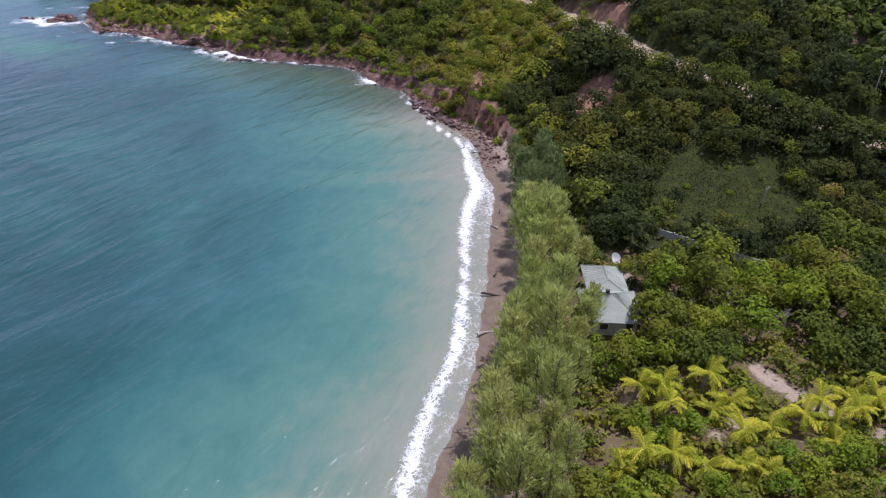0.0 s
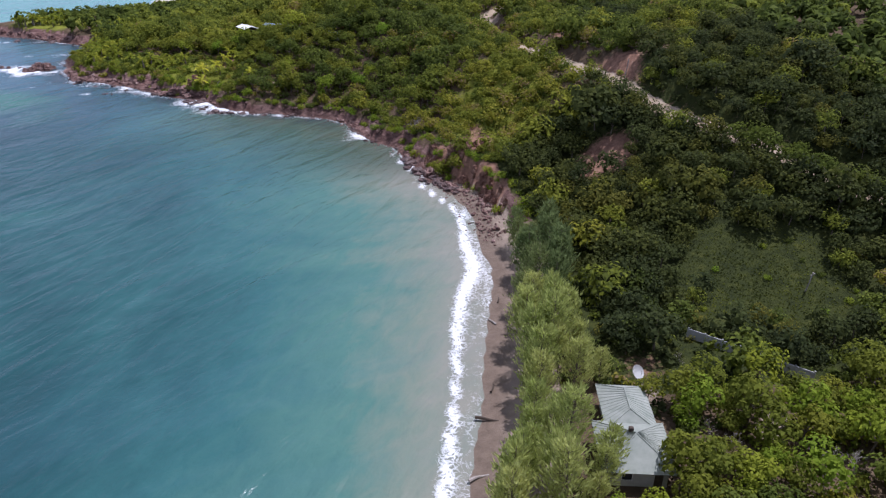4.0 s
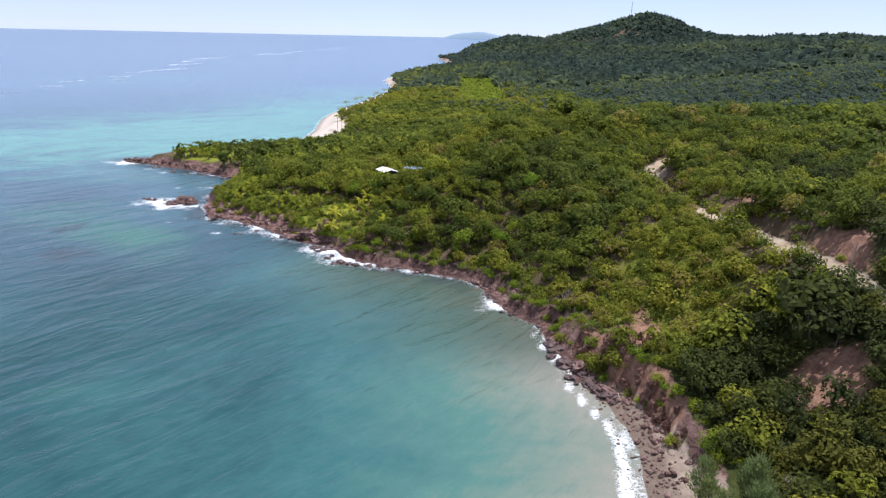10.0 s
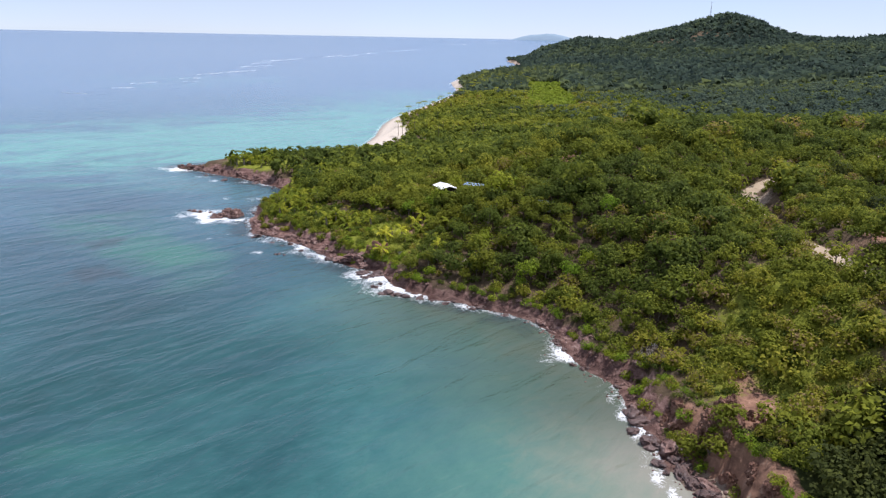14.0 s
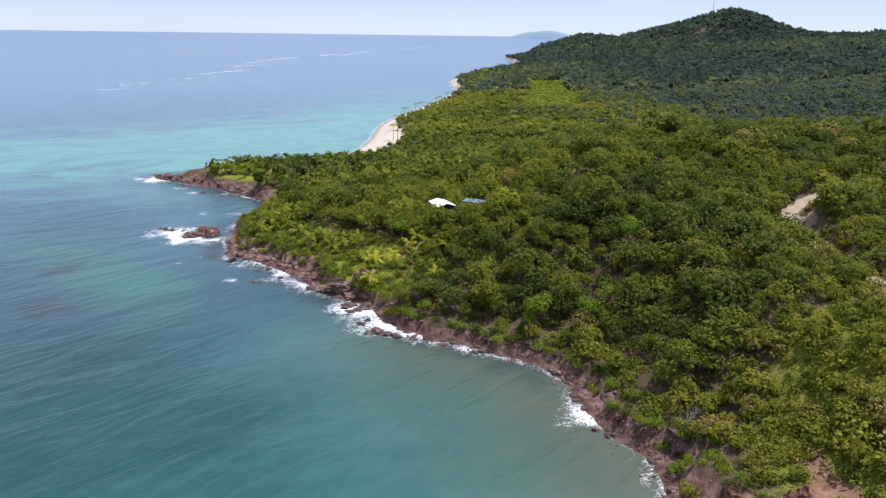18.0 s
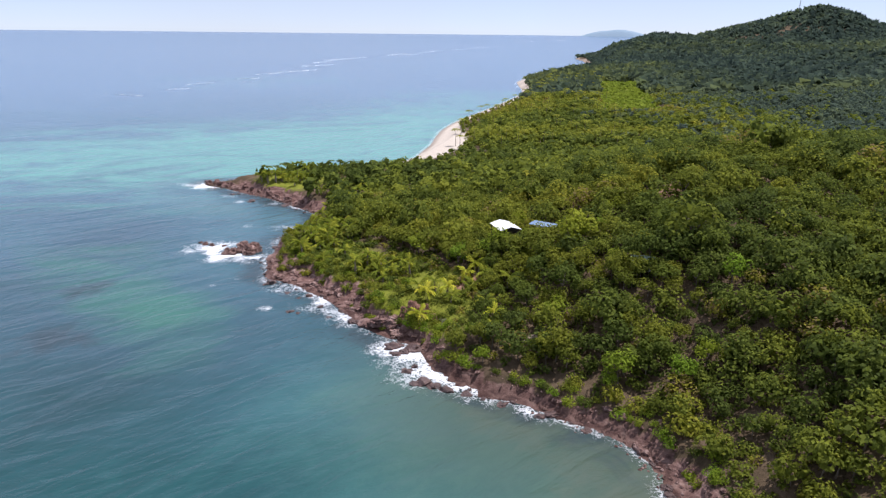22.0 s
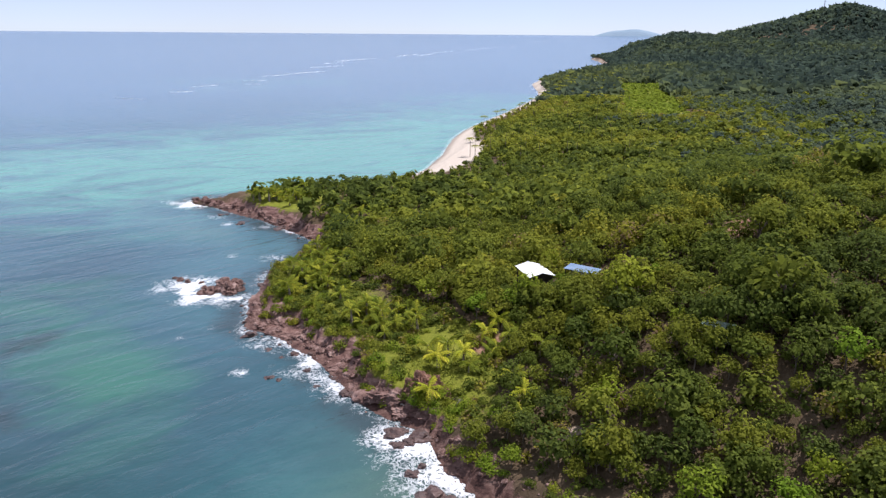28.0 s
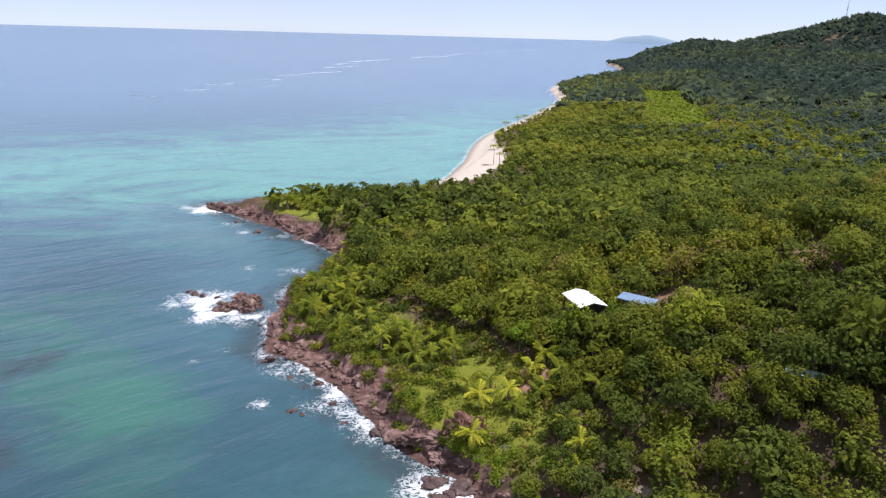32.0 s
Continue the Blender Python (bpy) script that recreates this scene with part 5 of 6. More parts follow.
for px, py, s in ((27.6, 143.0, 1.1), (28.6, 140.6, 1.2), (29.8, 138.4, 1.0), (27.2, 146.2, 0.9), (30.6, 136.2, 0.7), (28.8, 144.8, 0.8), (28.9, 142.0, 0.7), (26.6, 148.2, 0.6), (30.8, 138.2, 0.8)):
    set_rock(WET[int(g3.integers(0, 4))], px, py, max(0.0, height(px, py)) + 0.1 * s, s, "dark rough rock at the foot of the cliff", g3, "cliff foot rocks")
for k in range(len(SHORE)):
    px0, py0 = SHORE[k]
    if not 139 < py0 < 372 or px0 < -152:
        continue
    for j in range(2 if py0 < 262 else 1):
        px, py = px0 + g3.normal() * 1.6 + 0.6, py0 + g3.normal() * 1.6 + 0.6
        s = g3.choice([0.35, 0.5, 0.7, 1.0, 1.4], p=[0.3, 0.3, 0.2, 0.13, 0.07]) * g3.uniform(0.8, 1.2)
        wet_one = to_shore(np.array([px]), np.array([py]))[0] < 0.6
        set_rock((WET if wet_one else ROCKS)[int(g3.integers(0, 4))], px, py, max(0.0, height(px, py)) + 0.15 * s, s, "dark wet boulder at the water's edge" if wet_one else "reddish boulder below the bank", g3)
# crags and earth buttresses on the face of the cliff
cliff_earth = simple_material("cliff_earth", [(0.065, 0.037, 0.029), (0.175, 0.094, 0.068), (0.290, 0.170, 0.122), (0.42, 0.305, 0.225)], 0.8, 0.95, 0.1, 1.0, 0.4)
BUTTRESS = [rock_mesh(51 + k, 1.25 + 0.15 * k, 0.85, cliff_earth, 4) for k in range(4)]
fx, fy = jitter_grid(20, 48, 110, 176, 1.7, g3)
fg = ground(fx, fy)
on_face = (fg["bank"] > 3.6) & (fg["dd"] > fg["strip"] - 0.2) & (fg["dd"] < fg["strip"] + 0.75 * fg["run"])
for px, py, pz in zip(fx[on_face], fy[on_face], fg["z"][on_face]):
    if g3.random() < 0.62:
        s = g3.uniform(0.55, 1.35)
        set_rock(BUTTRESS[int(g3.integers(0, 4))], px, py, pz - 0.15 * s, s, "reddish-brown crag of crumbling earth on the cliff", g3, "cliff crags")
for k in range(26):
    px, py = 35.6 + g3.normal() * 2.4, 149.0 + g3.normal() * 3.0
    s = g3.uniform(0.5, 1.25)
    set_rock(BUTTRESS[int(g3.integers(0, 4))], px, py, height(px, py) - 0.3 * s, s, "tan crag of crumbling rock at the cliff top", g3, "cliff crags")
for px, py, s in ((-35.5, 230.6, 1.3), (-33.6, 231.0, 1.5), (-31.6, 230.8, 1.5), (-29.8, 230.0, 1.3), (-28.4, 228.6, 1.1)):
    set_rock(BUTTRESS[int(g3.integers(0, 4))], px, py, height(px, py) - 1.0, s, "red earth face under the grassy clearing", g3, "cliff crags")
for px, py, s in ((-147, 354, 1.3), (-143.5, 353.4, 1.7), (-140, 351.5, 1.5), (-136, 350.2, 1.8), (-132, 348, 1.6), (-128, 346.4, 1.9), (-124, 344, 1.7), (-119.5, 341.5, 1.9), (-114.5, 338.5, 1.8), (-110, 335.5, 1.6), (-104, 332, 1.6), (-98, 329, 1.5)):
    set_rock(CRAGS[int(g3.integers(0, 4))], px, py, max(0.0, height(px, py)) * 0.8, s, "reddish rock along the low cape", g3, "cape rocks")
# rubble under the cliff and along the rocky shore
small = rock_bm(33, 0.7, 0.7, 1)
sv = np.array([v.co[:] for v in small.verts])
sf = np.array([[v.index for v in f.verts] for f in small.faces])
small.free()
rp = []
for k in range(len(SHORE)):
    px0, py0 = SHORE[k]
    if 112 < py0 < 372 and px0 > -152:
        n = 16 if py0 < 200 else 9
        if py0 < 152:
            rp += [(px0 + abs(g3.normal(3.2, 1.4)), py0 + g3.normal() * 1.8, 0.10 + 0.5 * g3.random() ** 3) for j in range(26)]
        rp += [(px0 + g3.normal() * 1.7 + 1.5, py0 + g3.normal() * 1.7 + (1.0 if py0 > 200 else 0), g3.uniform(0.10, 0.34)) for j in range(n)]
rp = np.array(rp)
rz = np.maximum(heights(rp[:, 0], rp[:, 1]), 0)
turns = g3.uniform(0, 6.28, len(rp))
c, s = np.cos(turns)[:, None], np.sin(turns)[:, None]
vx = (c * sv[:, 0] - s * sv[:, 1]) * rp[:, 2:3] + rp[:, 0:1]
vy = (s * sv[:, 0] + c * sv[:, 1]) * rp[:, 2:3] + rp[:, 1:2]
vz = sv[:, 2] * rp[:, 2:3] + rz[:, None] + 0.04
faces = (sf[None] + (np.arange(len(rp)) * len(sv))[:, None, None]).reshape(-1, 3)
rubble = mesh_ob("rubble", grid_mesh("rubble", np.stack([vx, vy, vz], -1).reshape(-1, 3), faces, rock_mat))
tagged(rubble, "loose reddish stones along the foot of the bank", "stones", kind="stuff")


# ---- driftwood ----
def log_bm(ln, r, seed):
    g2 = np.random.default_rng(seed)
    bm = bmesh.new()
    rings = []
    for k in range(6):
        t = k / 5
        c = Vector((ln * (t - 0.5), 0.08 * ln * math.sin(3 * t + seed), 0.04 * ln * math.cos(2.5 * t)))
        rr = r * (1.15 - 0.6 * t) * g2.uniform(0.85, 1.15)
        rings.append([bm.verts.new(c + Vector((0, math.cos(a) * rr, math.sin(a) * rr))) for a in np.linspace(0, 2 * math.pi, 7)[:-1]])
    for a, b in zip(rings, rings[1:]):
        for k in range(6):
            bm.faces.new((a[k], a[(k + 1) % 6], b[(k + 1) % 6], b[k]))
    bm.faces.new(rings[0][::-1])
    bm.faces.new(rings[-1])
    return bm


for k, (px, py, ln, turn, mat) in enumerate(((-35.6, 228.4, 2.8, -35, dry_wood), (31.9, 116.2, 1.6, 40, dark_wood), (27.5, 90, 1.8, 80, dark_wood), (28.4, 148.5, 3.0, 125, dry_wood), (29.5, 143.5, 2.6, 60, dark_wood), (25.8, 152, 2.4, 100, dark_wood),
                                              (30.8, 120.5, 1.4, 10, dark_wood), (14.8, 52.5, 2.6, 20, dry_wood), (18.2, 62, 3.0, -10, dark_wood), (20.5, 68.0, 2.0, 70, dark_wood), (8.5, 36, 1.8, 50, dark_wood), (24.8, 84, 2.2, 100, dry_wood))):
    log = part("driftwood_log", log_bm(ln, 0.055 * ln + 0.03, k), mat)
    log.matrix_basis = pose(px, py, height(px, py) + 0.05 * ln + 0.03, 0, 0, turn)
    tagged(log, ("pale bleached" if mat is dry_wood else "dark weathered") + " driftwood log on the shore", "log", "driftwood")

# ---- trees that stand close before the hut and the sheds ----
for px, py, s, c in ((-20.6, 249.6, 2.5, 0), (-23.0, 253.0, 2.6, 0), (-15.2, 248.6, 2.5, 1), (-12.6, 250.6, 2.4, 1), (12.4, 229.6, 2.0, 0), (7.6, 229.2, 2.1, 1), (10.2, 228.6, 2.2, 0), (12.9, 228.4, 2.1, 1), (-18.2, 247.2, 1.8, 1), (-19.6, 251.4, 2.9, 0), (-16.4, 250.8, 2.8, 1), (-18.0, 249.8, 2.6, 0), (-10.6, 252.6, 2.5, 0), (-7.2, 252.2, 2.5, 1), (-4.6, 253.6, 2.4, 0), (-9.0, 250.2, 2.3, 1), (-14.0, 251.8, 2.5, 0), (-21.5, 251.0, 2.3, 1), (5.2, 231.0, 2.0, 0), (15.0, 230.0, 2.1, 0)):
    key = next(k for k in stock if k[1] == c)
    place(stock[key], pose(px, py, height(px, py), 0, 0, 40 * px) @ Matrix.Diagonal((s, s, s, 1)))
# a row of dark trees on the seaward side of the road
for k in range(22):
    py = 58 + 2.6 * k
    px = float(np.interp(py, ROAD_LINE[:, 1], ROAD_LINE[:, 0]))
    key = [q for q in sorted(stock) if q[1] == 0][k % 3]
    px, s = px - 3.4 - 0.8 * (k % 2), 2.5 + 0.35 * ((k * 7) % 3)
    place(stock[key], pose(px, py, height(px, py), 0, 0, 77 * k) @ Matrix.Diagonal((s, s, s, 1)))
BUSHES = [(-17.9, 238.7, 2.4, 2), (46.0, 52.6, 1.7, 1), (40.4, 53.6, 1.9, 2), (47.2, 47.0, 2.0, 2), (31.2, 26.6, 2.1, 2), (29.2, 27.4, 1.6, 2), (25.9, 28.6, 1.8, 2), (42.7, 19.6, 2.3, 2), (39.0, 21.0, 1.9, 2), (45.5, 18.6, 2.2, 2), (24.1, 20.0, 1.8, 2), (47.6, 20.2, 1.9, 2), (39.5, 17.6, 2.3, 2), (50.5, 18.5, 2.2, 2), (36.0, 16.6, 2.0, 2), (29.5, 18.0, 1.8, 2), (56, 20, 2.4, 2), (36.6, 38.4, 3.3, 0), (40.6, 36.4, 3.0, 0), (42.6, 39.4, 2.8, 0), (33.0, 39.4, 2.6, 1), (56.2, 35.6, 3.6, 0), (61.0, 36.5, 3.9, 0), (57.4, 40.0, 3.4, 0), (59.8, 32.2, 2.8, 0), (64.5, 32.5, 3.2, 0), (59.0, 47.5, 3.0, 2), (43.2, 45.0, 2.4, 1), (32.0, 144.8, 3.2, 1), (34.0, 146.4, 2.8, 1), (30.2, 147.2, 2.7, 1), (28.6, 150.2, 2.0, 1), (38.5, 143.0, 1.7, 1), (39.5, 137.0, 1.6, 1)]
for px, py, s, c in BUSHES:
    key = [k for k in sorted(stock) if k[1] == c][int(3 * px) % 3]
    place(stock[key], pose(px, py, height(px, py) - (0.62 if py > 100 else 0.45) * s, 0, 0, 70 * py) @ Matrix.Diagonal((s, s, s * 0.95, 1)))
place(stock[next(k for k in stock if k[1] == 2)], pose(-22.8, 250.1, height(-22.8, 250.1)) @ Matrix.Diagonal((1.7, 1.7, 1.9, 1)))
place(stock[next(k for k in stock if k[1] == 2)], pose(-15.2, 265.0, height(-15.2, 265.0)) @ Matrix.Diagonal((2.5, 2.5, 3.1, 1)))

# ---- breakers on the outer reef ----
foam_mat = simple_material("sea_foam", [(0.62, 0.66, 0.70), (0.82, 0.84, 0.85)], 0.35, 0.8, 0.2, 0.8, 0.4)
g4 = np.random.default_rng(61)
pieces, faces = [], []
for ax, ay, bx, by, w in ((-428, 695, -397, 688, 3), (-430, 822, -420, 862, 4), (-424, 925, -403, 952, 5), (-430, 1075, -405, 1160, 7), (-506, 1488, -493, 1690, 8), (-480, 1800, -465, 1972, 9), (-460, 2080, -439, 2344, 10), (-417, 2645, -250, 3300, 12), (-380, 3500, -96, 3878, 14), (-415, 760, -400, 775, 3), (-395, 880, -380, 884, 3), (-440, 1010, -425, 1060, 4), (-470, 1250, -440, 1330, 5), (-500, 1380, -480, 1440, 5), (-520, 1500, -500, 1600, 5), (-445, 1880, -430, 2000, 7), (-425, 2420, -410, 2560, 9)):
    n = 64
    t = np.linspace(0, 1, n)
    mx = ax + (bx - ax) * t + w * 2.0 * (fbm(t * 9 + ax, t * 0 + ay, 1.0, 3) - 0.44)
    my = ay + (by - ay) * t
    ww = 0.42 * w * np.clip(0.25 + 1.8 * (fbm(t * 7 + ay, t * 0 + ax, 1.0, 3) - 0.3), 0.05, 1.3) * np.sin(np.pi * np.clip(t, 0.02, 0.98)) ** 0.5 * np.clip(6 * (fbm(t * 16 + ax, t * 0 + by, 1.0, 2) - 0.36), 0.0, 1)
    base = sum(len(p) for p in pieces)
    zz = far_rise(mx, my)
    for k, (off, up) in enumerate(((-1, 0.05), (-0.3, 0.28), (0.4, 0.2), (1.2, 0.06))):
        pieces.append(np.stack([mx + ww * off, my + 0 * mx, zz + up], 1))
    for k in range(3):
        i0 = base + k * n + np.arange(n - 1)
        faces.append(np.stack([i0, i0 + n, i0 + n + 1, i0 + 1], 1))
surf = mesh_ob("reef_surf", grid_mesh("reef_surf", np.concatenate(pieces), np.concatenate(faces), foam_mat, None, True))
tagged(surf, "white breakers along the outer reef", "surf", kind="stuff")


# ---- small builders ----
def box_bm(sx, sy, sz, at=(0, 0, 0), bevel=0.0):
    bm = bmesh.new()
    bmesh.ops.create_cube(bm, size=1.0)
    for v in bm.verts:
        v.co = Vector((v.co.x * sx + at[0], v.co.y * sy + at[1], v.co.z * sz + at[2]))
    if bevel:
        bmesh.ops.bevel(bm, geom=bm.edges[:], offset=bevel, segments=1, affect='EDGES')
    return bm


def rod_bm(a, b, r, sides=8, r2=None):
    a, b = Vector(a), Vector(b)
    bm = bmesh.new()
    bmesh.ops.create_cone(bm, cap_ends=True, segments=sides, radius1=r, radius2=r if r2 is None else r2, depth=(b - a).length)
    bm.transform(Matrix.Translation((a + b) / 2) @ (b - a).to_track_quat('Z', 'Y').to_matrix().to_4x4())
    return bm


def slab_bm(corners, thick, ribs=0):
    """One sheet of roofing with thickness: four corners, first edge along the eaves, with raised ribs up the slope; or three corners, plain."""
    p = [Vector(c) for c in corners]
    nrm = (p[1] - p[0]).cross(p[-1] - p[0]).normalized()
    if nrm.z < 0:
        nrm = -nrm
    bm = bmesh.new()
    if len(p) == 3:
        low, high = [bm.verts.new(q - nrm * thick) for q in p], [bm.verts.new(q) for q in p]
        bm.faces.new(high)
        bm.faces.new(low[::-1])
        for k in range(3):
            bm.faces.new((low[k], low[(k + 1) % 3], high[(k + 1) % 3], high[k]))
    else:
        cuts = [(0.0, 0.0)]
        for k in range(1, ribs):
            t, w = k / ribs, 0.06 / ribs
            cuts += [(t - 2 * w, 0.0), (t - w, 0.045), (t + w, 0.045), (t + 2 * w, 0.0)]
        cuts.append((1.0, 0.0))
        rows = []
        for t, up in cuts:
            a, b = p[0].lerp(p[1], t), p[3].lerp(p[2], t)
            rows.append([bm.verts.new(q) for q in (a - nrm * thick, a + nrm * up, b + nrm * up, b - nrm * thick)])
        for a, b in zip(rows, rows[1:]):
            for k in range(4):
                bm.faces.new((a[k], a[(k + 1) % 4], b[(k + 1) % 4], b[k]))
        bm.faces.new(rows[0][::-1])
        bm.faces.new(rows[-1])
    bmesh.ops.recalc_face_normals(bm, faces=bm.faces[:])
    return bm


def hip_roof(parent, x0, x1, y0, y1, ze, zr, inset, mat, ribs):
    """Four roof planes over a rectangle, with caps along ridge and hips."""
    xm = (x0 + x1) / 2
    a, b = (xm, y0 + inset, zr), (xm, y1 - inset, zr)
    for pts in ([(x0, y0, ze), (x0, y1, ze), b, a], [(x1, y1, ze), (x1, y0, ze), a, b], [(x0, y0, ze), (x1, y0, ze), a], [(x1, y1, ze), (x0, y1, ze), b]):
        part("roof_plane", slab_bm(pts, 0.1, ribs if len(pts) == 4 else ribs // 2 + 2), mat, parent, "grey metal roof sheet")
    part("ridge_cap", rod_bm((a[0], a[1] - 0.05, a[2] + 0.02), (b[0], b[1] + 0.05, b[2] + 0.02), 0.09, 6), mat, parent)
    for c, top in (((x0, y0, ze), a), ((x1, y0, ze), a), ((x0, y1, ze), b), ((x1, y1, ze), b)):
        part("hip_cap", rod_bm((c[0], c[1], c[2] + 0.02), (top[0], top[1], top[2] + 0.02), 0.07, 6), mat, parent)


def window_part(parent, at, turn, w, h):
    win = part("window", box_bm(w, 0.10, h, (0, 0, 0), 0.01), white_paint, parent, "white framed window")
    win.matrix_basis = pose(*at, 0, 0, turn)
    part("pane", box_bm(w - 0.14, 0.12, h - 0.14), glass_dark, win)


# ---- beach house ----
hz = height(32, 52)
house = new("beach_house")
house.matrix_basis = pose(31.9, 51.5, hz, 0, 0, -14)
tagged(house, "low beach house with weathered grey metal hip roofs", "house")
part("north_walls", box_bm(4.6, 7.0, 2.7, (0.4, 4.0, 1.25)), plaster, house)
part("south_walls", box_bm(6.4, 6.4, 2.7, (0, -2.6, 1.25)), plaster, house)
hip_roof(house, -2.6, 3.4, 0.2, 8.4, 2.62, 3.9, 2.2, roof_grey, 12)
hip_roof(house, -4.1, 4.1, -6.7, 1.5, 2.70, 4.7, 4.05, roof_grey, 14)
part("roof_vent", box_bm(0.5, 0.45, 0.5, (-0.5, -2.1, 4.75), 0.03), dark_wood, house, "dark roof vent")
part("door", box_bm(0.9, 0.08, 2.05, (2.2, -5.83, 1.03), 0.01), dark_wood, house)
for px, py, turn in ((2.75, 3.0, 90), (2.75, 5.6, 90), (3.25, -2.0, 90), (-1.2, -5.82, 0), (-3.25, -3.0, 90)):
    window_part(house, (px, py, 1.5), turn, 1.2, 1.1)

# ---- satellite dish ----
dish = new("satellite_dish")
dish.matrix_basis = pose(38.4, 63.0, height(38.4, 63.0))
tagged(dish, "white satellite dish on a steel post beside the house", "satellite dish")
part("post", rod_bm((0, 0, -0.2), (0, 0, 1.5), 0.06, 10), steel, dish)
bm = bmesh.new()
rings = []
for k in range(6):
    r = 0.95 * k / 5
    rings.append([bm.verts.new((math.cos(a) * r, math.sin(a) * r, 0.24 * (r / 0.95) ** 2)) for a in np.linspace(0, 2 * math.pi, 25)[:-1]] if k else [bm.verts.new((0, 0, 0))])
for k in range(24):
    bm.faces.new((rings[0][0], rings[1][k], rings[1][(k + 1) % 24]))
for a, b in zip(rings[1:], rings[2:]):
    for k in range(24):
        bm.faces.new((a[k], b[k], b[(k + 1) % 24], a[(k + 1) % 24]))
bmesh.ops.solidify(bm, geom=bm.faces[:], thickness=0.03)
bowl = part("bowl", bm, white_paint, dish, "round white bowl")
bowl.matrix_basis = pose(0.05, -0.1, 1.65, 48, 0, 25)
part("feed_arm", rod_bm((0, -0.9, 0.2), (0, -0.05, 0.85), 0.02, 6), steel, bowl)
part("receiver", box_bm(0.1, 0.1, 0.16, (0, -0.02, 0.88), 0.01), steel, bowl)

# ---- boundary wall ----
wall = new("boundary_wall")
wa, wb = Vector((50.7, 71.6, 0)), Vector((62.2, 59.2, 0))
tagged(wall, "pale grey concrete panel wall beside the field", "wall")
turn = math.degrees(math.atan2(wb.y - wa.y, wb.x - wa.x))
n = 7
for k in range(n + 1):
    p = wa.lerp(wb, k / n)
    post = part("post", box_bm(0.2, 0.2, 2.0, (0, 0, 0.7), 0.015), concrete, wall)
    post.matrix_basis = pose(p.x, p.y, height(p.x, p.y), 0, 0, turn)
    if k < n:
        q = wa.lerp(wb, (k + 0.5) / n)
        pan = part("panel", box_bm((wb - wa).length / n - 0.21, 0.12, 1.75, (0, 0, 0.62 + 0.02 * (k % 3)), 0.01), concrete, wall, "pale concrete panel")
        pan.matrix_basis = pose(q.x, q.y, height(q.x, q.y), 0, 0, turn)


# ---- utility poles ----
def utility_pole(px, py, tall, turn, lean=0):
    pole = new("utility_pole")
    pole.matrix_basis = pose(px, py, height(px, py), lean, 0, turn)
    tagged(pole, "weathered grey wooden utility pole", "pole", "utility poles")
    part("shaft", rod_bm((0, 0, -0.4), (0, 0, tall), 0.13, 8, 0.09), dry_wood, pole)
    part("crossarm", box_bm(1.2, 0.09, 0.11, (0, 0, tall - 0.4), 0.01), dry_wood, pole)
    for s in (-0.5, 0.5):
        part("insulator", rod_bm((s, 0, tall - 0.35), (s, 0, tall - 0.18), 0.04, 6), white_paint, pole)


utility_pole(74.5, 78.0, 3.6, 20, 6)
utility_pole(106.3, 93.6, 6.5, 60)
utility_pole(71.8, 145.5, 5.6, 70, 5)


# ---- hut on the hillside ----
def gable_roof(parent, ln, wide, ze, zr, mat, ribs, label):
    for s in (-1, 1):
        part("roof_plane", slab_bm([(-ln / 2, s * wide / 2, ze), (ln / 2, s * wide / 2, ze), (ln / 2, 0, zr), (-ln / 2, 0, zr)], 0.08, ribs), mat, parent, label)
    part("ridge_cap", rod_bm((-ln / 2, 0, zr + 0.01), (ln / 2, 0, zr + 0.01), 0.08, 6), mat, parent)


hx, hy = -17.9, 254.6
hut = new("hillside_hut")
hut.matrix_basis = pose(hx, hy + 1.0, 13.9, 0, 0, 118) @ Matrix.Diagonal((0.80, 0.80, 0.92, 1))
tagged(hut, "open hillside hut on posts with a bright white metal roof", "hut")
gable_roof(hut, 8.8, 6.4, 3.2, 3.95, roof_white, 12, "bright white roof sheet")
part("deck", box_bm(8.2, 5.8, 0.18, (0, 0, 0.1), 0.02), dark_wood, hut, "dark timber deck")
part("back_wall", box_bm(8.0, 0.14, 2.8, (0, -2.6, 1.6)), dark_wood, hut)
part("side_wall", box_bm(0.14, 3.0, 2.8, (3.9, -1.1, 1.6)), dark_wood, hut)
for px in (-3.9, 0, 3.9):
    for py in (-2.7, 2.7):
        part("post", box_bm(0.2, 0.2, 7.5, (px, py, -0.75), 0.015), dark_wood, hut)
for px, py, sx, sy in ((0, 2.7, 8.0, 0.06), (-3.9, 0, 0.06, 5.4)):
    for zz in (0.6, 1.1):
        part("rail", box_bm(sx, sy, 0.08, (px, py, zz)), dark_wood, hut)

annex = new("blue_roofed_shelter")
annex.matrix_basis = pose(-9.2, 256.3, height(-9.2, 256.3), 0, 0, -22)
tagged(annex, "small shelter with a sloping blue metal roof", "shelter")
zt = 17.6 - height(-9.2, 256.3)
part("roof_sheet", slab_bm([(-3.1, -1.6, zt), (3.1, -1.6, zt), (3.1, 1.6, zt + 0.15), (-3.1, 1.6, zt + 0.15)], 0.08, 9), roof_blue, annex, "faded blue roof sheet")
for px in (-2.8, 2.8):
    for py, hgt in ((-1.4, zt), (1.4, zt + 0.1)):
        part("post", box_bm(0.14, 0.14, hgt + 0.4, (px, py, hgt / 2 - 0.25), 0.01), dark_wood, annex)
part("back_wall", box_bm(5.4, 0.1, max(1.4, zt - 0.3), (0, 1.35, max(1.4, zt - 0.3) / 2)), plaster, annex)

